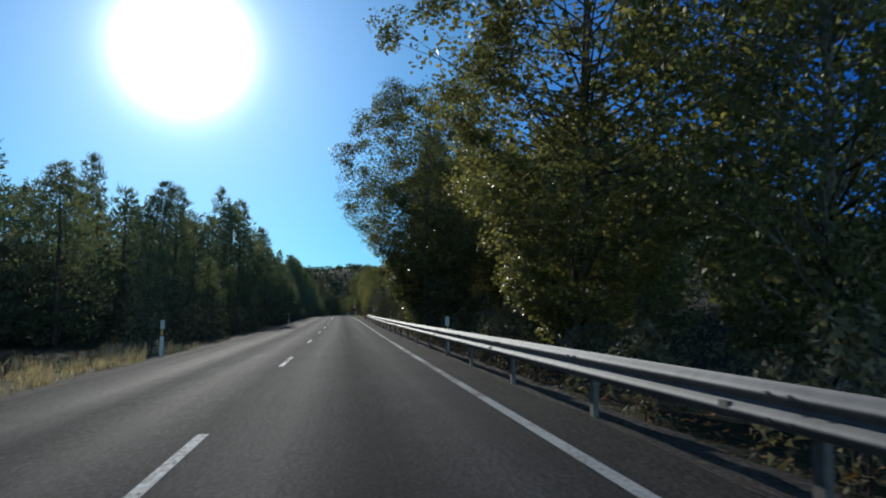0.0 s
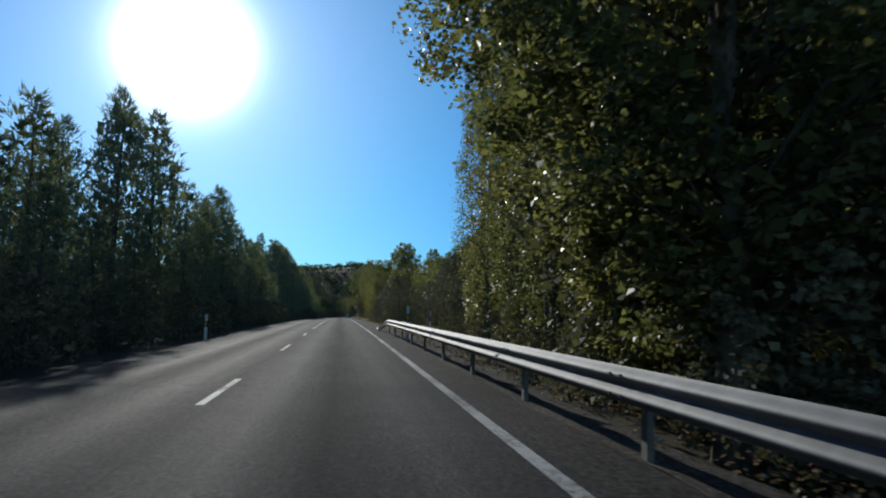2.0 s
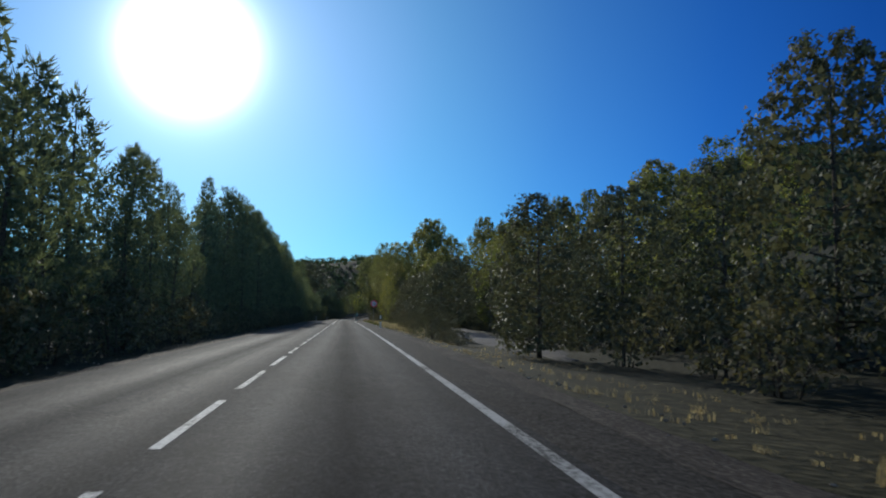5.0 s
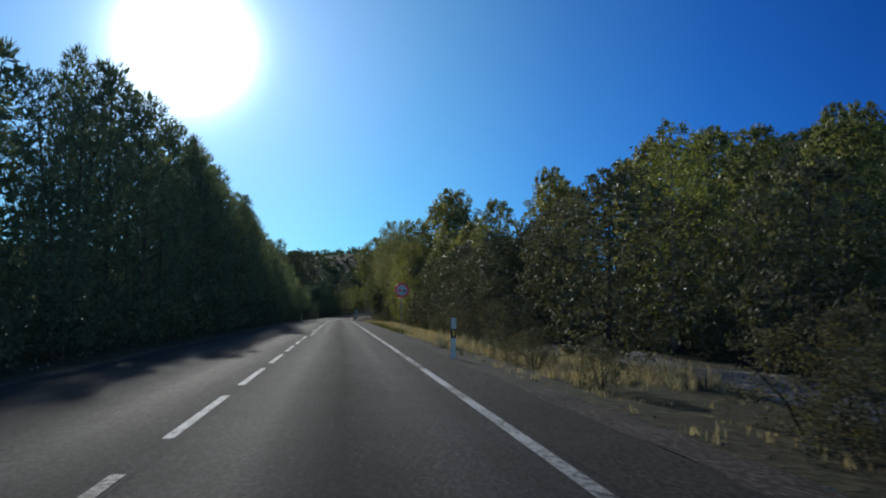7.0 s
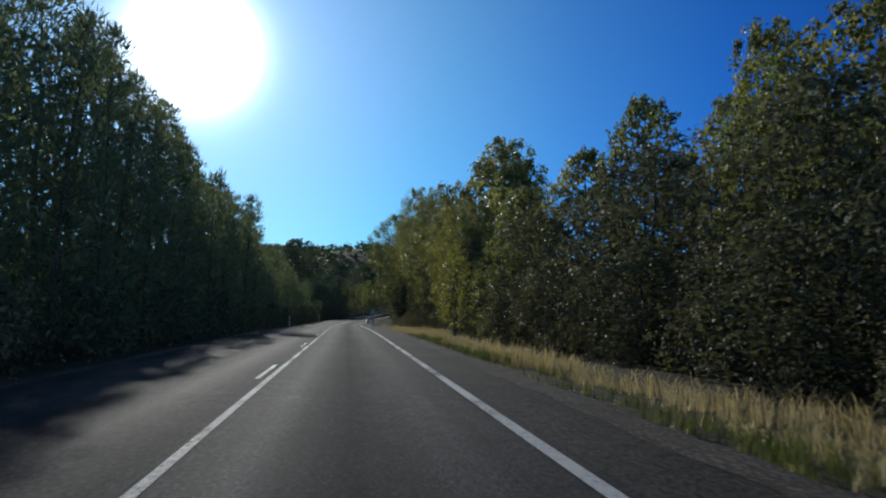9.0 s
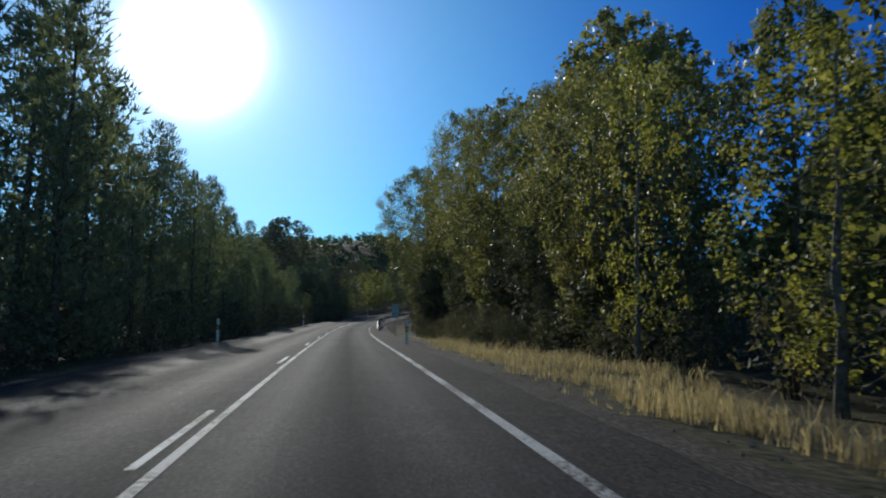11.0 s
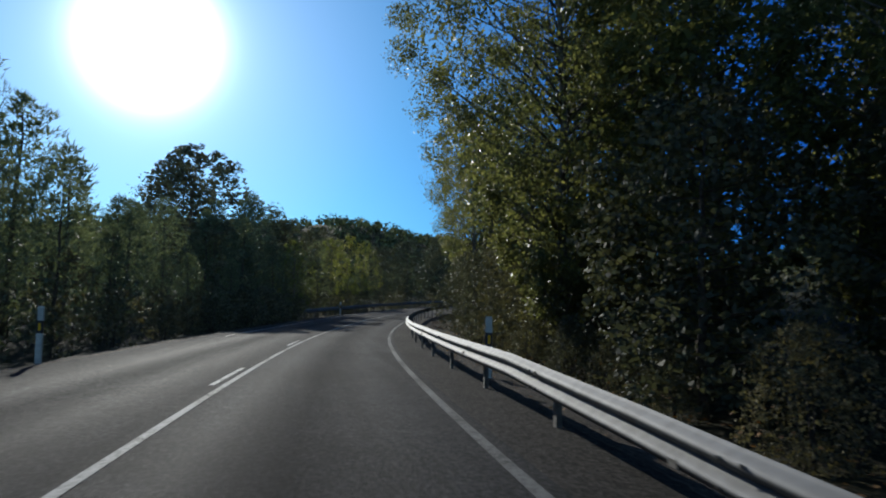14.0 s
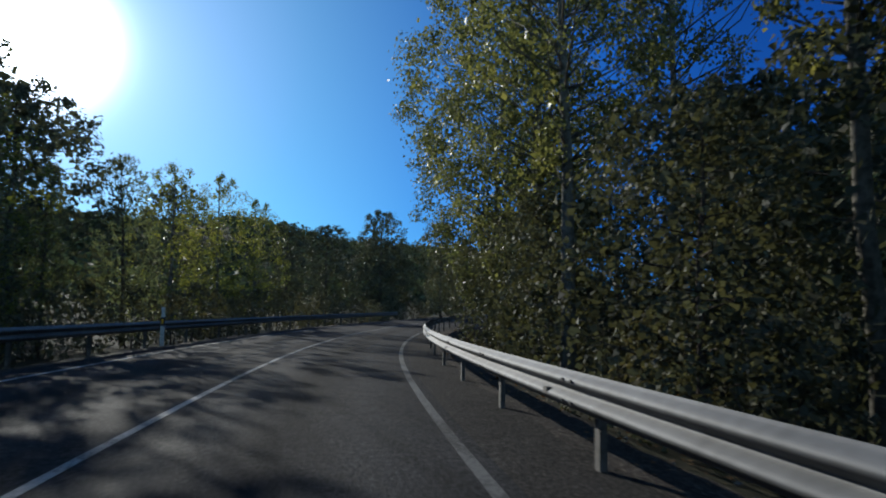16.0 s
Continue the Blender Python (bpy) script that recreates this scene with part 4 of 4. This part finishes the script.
for s, o, h, r in ((240, 26.5, 18.5, 4), (246, 21, 16, 4.2), (252, 19, 14, 4), (304, 23.5, 27.5, 7.5), (314, 24, 26.5, 8), (295, 23, 22, 6.5), (284, 20, 17, 4.5), (270, 18, 14, 4),
                   (262, 17, 13, 4), (228, 24, 15, 4.5), (215, 26, 14, 4.5), (205, 24, 14, 4.5), (246, 43, 21, 5), (236, 45, 20, 5)):
    plant("far_poplar", s, o, h, r)
for s, o, h, r in ((54, 19, 17, 4.5), (61, 19.5, 19, 4.5), (225, 44, 17.5, 5), (211, 31, 14.5, 5), (182, 33, 15.5, 5.2), (197, 33, 12, 4.5), (170, 27, 12.5, 4.4), (241, 65, 22, 5), (232, 62, 20, 5), (258, 34, 18, 5),
                   (50, 22, 12.5, 4.5), (57, 26, 15, 5), (43, 19.5, 10, 4.5), (64, 29, 17, 5)):
    plant("far_poplar", s, o, h, r)
for s, o, h, r in ((114, 16.5, 10.8, 4.2), (121, 19.5, 12.8, 4.5), (109.5, 15, 9.2, 3.6), (134, 18.2, 11.5, 4), (124, 16, 9.5, 4), (143, 19, 9, 3.6), (152, 17.5, 9.4, 3.9), (160, 17.5, 7, 3.4),
                   (170, 18.5, 7.6, 3.6), (180, 18.6, 8, 3.6), (190, 19, 8, 3.8), (200, 15.5, 9, 4)):
    plant("oak", s, o, h, r)
for s, o, h, r in ((117, 14, 8, 3.5), (296, 15, 8, 4), (303, 17, 9, 4.5), (317, 15.5, 8.5, 4), (309, 21, 10, 5), (300, 20.5, 9, 4.5), (328, 18.5, 11, 5), (334, 23, 13, 5.5),
                   (322, 17, 10, 4.5), (343, 27, 14.5, 6), (372, 13.5, 10.5, 4.5), (364, 12.5, 9, 4), (381, 13, 9.5, 4)):
    plant("oak", s, o, h, r)
for s, o, h, r in ((58.5, 9.2, 11, 4.3), (276, 14.6, 10, 4), (286, 14, 9, 3.8), (249, 14.4, 9, 4), (311, 13.5, 8, 4), (62, 9.4, 6, 2.6), (52.5, 8.4, 5, 2.4), (206, 12.5, 4.2, 2.6), (216, 12, 4.5, 2.8), (226, 12.2, 4.2, 2.8), (236, 11.8, 4.6, 2.8), (242, 11.5, 4, 2.5), (212, 14.5, 7.5, 3.4), (230, 14.4, 9, 4), (210, 16.5, 9, 4), (220, 15.4, 9, 4), (139.5, 9.2, 6.6, 2.6), (179, 10.4, 6.6, 3), (331, 10.5, 8, 3.5), (398, 7.8, 7.5, 3), (386, 8.4, 7, 3), (374, 8.6, 7, 3), (362, 10.4, 7.5, 3.2), (348, 11, 7, 3), (342, 11.5, 7, 3.2), (355, 10.8, 7.5, 3.2)):
    plant("near_oak", s, o, h, r)
for s, o, h, r in ((268.6, 11.2, 11, 2.0), (222, 15, 10, 2.6), (245, 11, 6.5, 2.2), (257, 10, 7, 2.2), (147, 21, 11, 3),
                   (188, 17, 9.5, 2.8), (150, 25, 12, 3), (349, 10.4, 6.0, 1.1), (194, 20, 13, 3)):
    plant("young", s, o, h, r)


def right_shrubs():
    rnd = random.Random(8)
    s = -4.0
    while s < 430:
        near = 8.2 if s < 95 else (14.4 if 140 < s < 172 else (16.2 if 172 <= s < 198 else (10.6 if 198 <= s < 262 else (11.4 if s < 304 else (9.2 if s < 345 else 8.3)))))
        plant("near_shrub" if 285 < s < 345 else "shrub", s, near + rnd.uniform(-0.5, 1.2), rnd.uniform(1.4, 2.8))
        if rnd.random() < 0.65:
            plant("shrub", s + 1, near + rnd.uniform(2.2, 4.0), rnd.uniform(2.4, 4.2))
        s += rnd.uniform(3.8, 5.6)
    s = 350.0
    while s < 455:
        plant("shrub", s, -7.3 + rnd.uniform(-0.6, 0.5), rnd.uniform(1.6, 3.0))
        s += rnd.uniform(2.2, 3.6)


right_shrubs()
for s, o, h, r in ((392, 17, 11, 5), (400, 20, 12, 5.5), (384, 16.5, 11, 5), (407, 15, 10, 4.5), (376, 19, 11.5, 5), (238, 19, 10.5, 4.4), (226, 18.5, 9.5, 4.2), (246, 17.5, 10, 4.2), (216, 18.5, 9, 4), (58, 17, 8, 4.2), (66, 20.5, 9, 4.5)):
    plant("oak", s, o, h, r)
for s, o, h, r in ((149, 7.4, 0.8, 0.9), (152.5, 7.2, 0.8, 0.9), (155.5, 7.3, 0.9, 1.0), (160, 7.3, 2.7, 1.6), (163.5, 8.0, 1.4, 1.3), (165.5, 8.8, 1.9, 1.5), (187, 9.0, 2.6, 1.7),
                   (171, 7.2, 1.1, 0.9), (177.5, 7.4, 1.2, 1.0), (182, 7.6, 1.2, 1.0), (190, 8.0, 1.0, 0.9), (199, 9.2, 2.8, 1.9), (208, 9.6, 2.4, 1.7), (289, 10.4, 2.6, 2.0), (301, 9.6, 2.0, 1.7),
                   (292, 9.6, 2.0, 1.5), (296, 10.0, 2.8, 1.9), (284, 10.4, 1.8, 1.5)):
    plant("near_shrub", s, o, h, r)


def gravel_track(s0, s1, middle, width):
    """A bare gravelly track behind the verge; middle: its offset as (s, o) stations."""
    verts, faces = [], []
    n, k = int((s1 - s0) / 1.0) + 1, 7
    for i in range(n):
        s = s0 + (s1 - s0) * i / (n - 1)
        taper = min(1.0, 6.0 * min(i, n - 1 - i) / n + 0.15)
        for j in range(k):
            o = float(np.interp(s, *zip(*middle))) + (j / (k - 1) - 0.5) * width * taper + 0.25 * math.sin(s * 0.8 + j)
            p = at(s, o)
            verts.append((p.x, p.y, land1(p.x, p.y) + (0.05 if 0 < j < k - 1 and 0 < i < n - 1 else -0.1)))
    for i in range(n - 1):
        for j in range(k - 1):
            faces.append((i * k + j, i * k + j + 1, (i + 1) * k + j + 1, (i + 1) * k + j))
    tagged(new("gravel_track", mesh_from("gravel_track", verts, faces, TRACK, True)), "pale gravel track behind the grassy verge", "track", kind="structure")


gravel_track(138, 196, ((138, 10.2), (157, 11.0), (175, 12.6), (196, 14.2)), 3.6)


# ---- far woods on the hills ----
def far_woods():
    rng = np.random.default_rng(77)
    x = np.concatenate([rng.uniform(-320, 260, 5200), rng.uniform(60, 460, 3600)])
    y = np.concatenate([rng.uniform(430, 720, 5200), rng.uniform(320, 760, 3600)])
    s, o = nearest(x, y)
    keep = (np.abs(o) > 26) & ((s > 430) | (np.abs(o) > 55))
    x, y = x[keep], y[keep]
    z = land(x, y)
    size = rng.uniform(1.8, 4.0, len(x))
    per = 15
    cx = np.repeat(np.stack([x, y, z + size * 0.75], 1), per, 0)
    d = rng.normal(size=cx.shape)
    d /= np.linalg.norm(d, axis=1)[:, None]
    sp = np.repeat(size, per)[:, None]
    pts = cx + d * sp * np.array([1, 1, 0.8]) * rng.uniform(0.4, 1.0, (len(cx), 1))
    quads = leaf_quads(rng, pts, 1.7, 1.4, d + np.array([0, 0, 0.3]), 0.0, 3)
    ob = new("far_woods", quads_mesh("far_woods", quads, FAR_LEAF, 3))
    tagged(ob, "dark green scrub and woods covering the far hills", "woods", kind="stuff")


far_woods()


def undergrowth():
    rng = np.random.default_rng(41)
    for o0, o1, s0, s1, n, tall in ((-30, -6.4, 36, 430, 46000, 2.6), (10.5, 30, -6, 430, 62000, 2.2), (30, 75, -6, 430, 15000, 3.0)):
        s, o = rng.uniform(s0, s1, n), rng.uniform(o0, o1, n)
        edge = 13.0 + 1.5 * np.sin(s * 0.31) + np.where((s > 134) & (s < 200), 5.0, 0.0)
        keep = (o < 0) | (o > edge)
        s, o = s[keep], o[keep]
        n = len(s)
        psi = np.interp(s, SS, PSI)
        x, y = np.interp(s, SS, RX) + np.cos(psi) * o, np.interp(s, SS, RY) + np.sin(psi) * o
        mound = 0.45 + 0.55 * np.sin(s * 0.4 + 2 * np.sin(o * 0.5)) ** 2
        z = land(x, y) + rng.uniform(0.0, 1.0, n) * tall * mound
        q = leaf_quads(rng, np.stack([x, y, z], 1), 0.19 if o1 < 40 else 0.7, 0.13 if o1 < 40 else 0.5, None, 0.0, 3)
        tagged(new("undergrowth", quads_mesh("undergrowth", q, SHRUB_LEAF, 3)), "dense dark undergrowth beneath the roadside trees", "undergrowth", kind="stuff")


undergrowth()


# ---- grass ----
def blades(name, stretches, count, seed, material, label, tall, heads=0.0):
    """Tufts of bent blades over stretches (s0, s1, o0, o1) of the verge; heads: the share of stalks with a seed head."""
    rng = np.random.default_rng(seed)
    weights = np.array([(b - a) * (d - c) for a, b, c, d in stretches], float)
    tufts = count // 11
    pick = rng.choice(len(stretches), tufts, p=weights / weights.sum())
    st = np.array(stretches, float)[pick]
    ts = st[:, 0] + (st[:, 1] - st[:, 0]) * rng.uniform(0, 1, tufts)
    to = st[:, 2] + (st[:, 3] - st[:, 2]) * rng.beta(1.2, 1.0, tufts)
    to = to + 0.35 * np.sin(ts * 0.9) + 0.25 * np.sin(ts * 2.3 + 1)
    keep = np.sin(ts * 0.75 + 3 * np.sin(ts * 0.19)) + 0.9 * np.sin(to * 2.1 + ts * 0.37) > -0.75 + 0.55 * rng.normal(size=tufts)
    ts, to = ts[keep], to[keep]
    th = tall * (0.72 + 0.38 * np.sin(ts * 0.55 + to * 1.3) * np.sin(ts * 0.21 + 2)) * rng.uniform(0.55, 1.15, len(ts))
    s, o, tuft_h = np.repeat(ts, 11), np.repeat(to, 11), np.repeat(th, 11)
    count = len(s)
    a = rng.uniform(0, 2 * math.pi, count)
    spread = np.abs(rng.normal(scale=0.09, size=count))
    s, o = s + np.cos(a) * spread, o + np.sin(a) * spread
    psi = np.interp(s, SS, PSI)
    x = np.interp(s, SS, RX) + np.cos(psi) * o
    y = np.interp(s, SS, RY) + np.sin(psi) * o
    base = np.stack([x, y, land(x, y) - 0.03], 1)
    h = (tuft_h * rng.uniform(0.5, 1.15, count))[:, None]
    out = np.stack([-np.sin(a), np.cos(a), np.zeros(count)], 1) * rng.uniform(0.05, 0.5, (count, 1)) + rng.normal(scale=(0.12, 0.12, 0), size=(count, 3))
    up = np.array([0, 0, 1.0])
    mid = base + (up * 0.6 + out * 0.3) * h
    tip = base + (up * rng.uniform(0.75, 1.0, (count, 1)) + out) * h
    b = rng.uniform(0, math.pi, count)
    side = np.stack([np.cos(b), np.sin(b), np.zeros(count)], 1) * rng.uniform(0.003, 0.007, (count, 1))
    lower = np.stack([base - side, base + side, mid + side * 0.8, mid - side * 0.8], 1)
    fat = np.where(rng.uniform(size=(count, 1)) < heads, 2.6, 0.25)
    upper = np.stack([mid - side * 0.8, mid + side * 0.8, (mid + tip) / 2 + side * fat, tip], 1)
    q = np.concatenate([lower, upper]).reshape(-1, 3)
    tagged(new(name, quads_mesh(name, q, material)), label, "grass", kind="stuff")


blades("dry_grass", [(95, 118, 6.6, 9.0), (171, 184, 6.8, 11.0), (184, 205, 6.1, 9.2), (205, 262, 6.4, 9.0), (262, 288, 6.2, 10.6), (288, 300, 7.2, 9.6)], 64000, 21, DRY_GRASS, "tall dry yellow grass along the verge", 0.72, 0.3)
blades("dry_grass", [(-8, 34, -8.6, -4.9)], 16000, 22, DRY_GRASS, "tall dry yellow grass across the road", 0.75, 0.3)
blades("low_weeds", [(95, 312, 5.4, 9.4)], 22000, 24, DRY_GRASS, "low dry weeds scattered over the gravelly verge", 0.24)
blades("green_grass", [(205, 250, 5.5, 6.7), (180, 187, 5.3, 6.0)], 9000, 23, GREEN_GRASS, "green grass and weeds on the verge", 0.5)


def scattered_stones():
    rng = np.random.default_rng(31)
    verts, faces = [], []
    for k in range(1100):
        right = rng.random() < 0.75
        s = rng.uniform(0, 400)
        o = rng.uniform(4.7, 6.2) if right else rng.uniform(-5.4, -4.3)
        p = at(s, o)
        zz = p.z - 0.05 if abs(o) < 5.5 else land1(p.x, p.y)
        r = rng.uniform(0.012, 0.045)
        b = len(verts)
        for vx, vy, vz in ((1, 0, 0), (-1, 0, 0), (0, 1, 0), (0, -1, 0), (0, 0, 0.8), (0, 0, -0.6)):
            j = rng.uniform(0.7, 1.25, 3)
            verts.append((p.x + vx * r * j[0], p.y + vy * r * j[1], zz + vz * r * j[2] + 0.01))
        for f in ((0, 2, 4), (2, 1, 4), (1, 3, 4), (3, 0, 4), (2, 0, 5), (1, 2, 5), (3, 1, 5), (0, 3, 5)):
            faces.append(tuple(b + i for i in f))
    tagged(new("loose_stones", mesh_from("loose_stones", verts, faces, STONE)), "loose grey stones on the gravel verge", "stones", kind="stuff")


scattered_stones()


def leaf_litter():
    rng = np.random.default_rng(51)
    n = 9000
    s = np.concatenate([rng.uniform(-5, 95, n // 2), rng.uniform(312, 420, n - n // 2)])
    o = 4.7 + np.abs(rng.normal(scale=1.6, size=n))
    psi = np.interp(s, SS, PSI)
    x, y = np.interp(s, SS, RX) + np.cos(psi) * o, np.interp(s, SS, RY) + np.sin(psi) * o
    z = np.maximum(land(x, y), np.interp(s, SS, RZ) - 0.04 - 0.11 * np.clip(o - 5.0, 0, 1)) + rng.uniform(0.005, 0.05, n)
    c = np.stack([x, y, z], 1)
    a = rng.uniform(0, 2 * math.pi, n)
    u = np.stack([np.cos(a), np.sin(a), rng.normal(scale=0.3, size=n)], 1) * rng.uniform(0.02, 0.045, (n, 1))
    v = np.stack([-np.sin(a), np.cos(a), rng.normal(scale=0.3, size=n)], 1) * rng.uniform(0.014, 0.034, (n, 1))
    q = np.stack([c - u, c + v, c + u, c - v], 1)
    tagged(new("leaf_litter", quads_mesh("leaf_litter", q.reshape(-1, 3), LITTER)), "dry brown fallen leaves behind the guard rails", "leaf litter", kind="stuff")


leaf_litter()
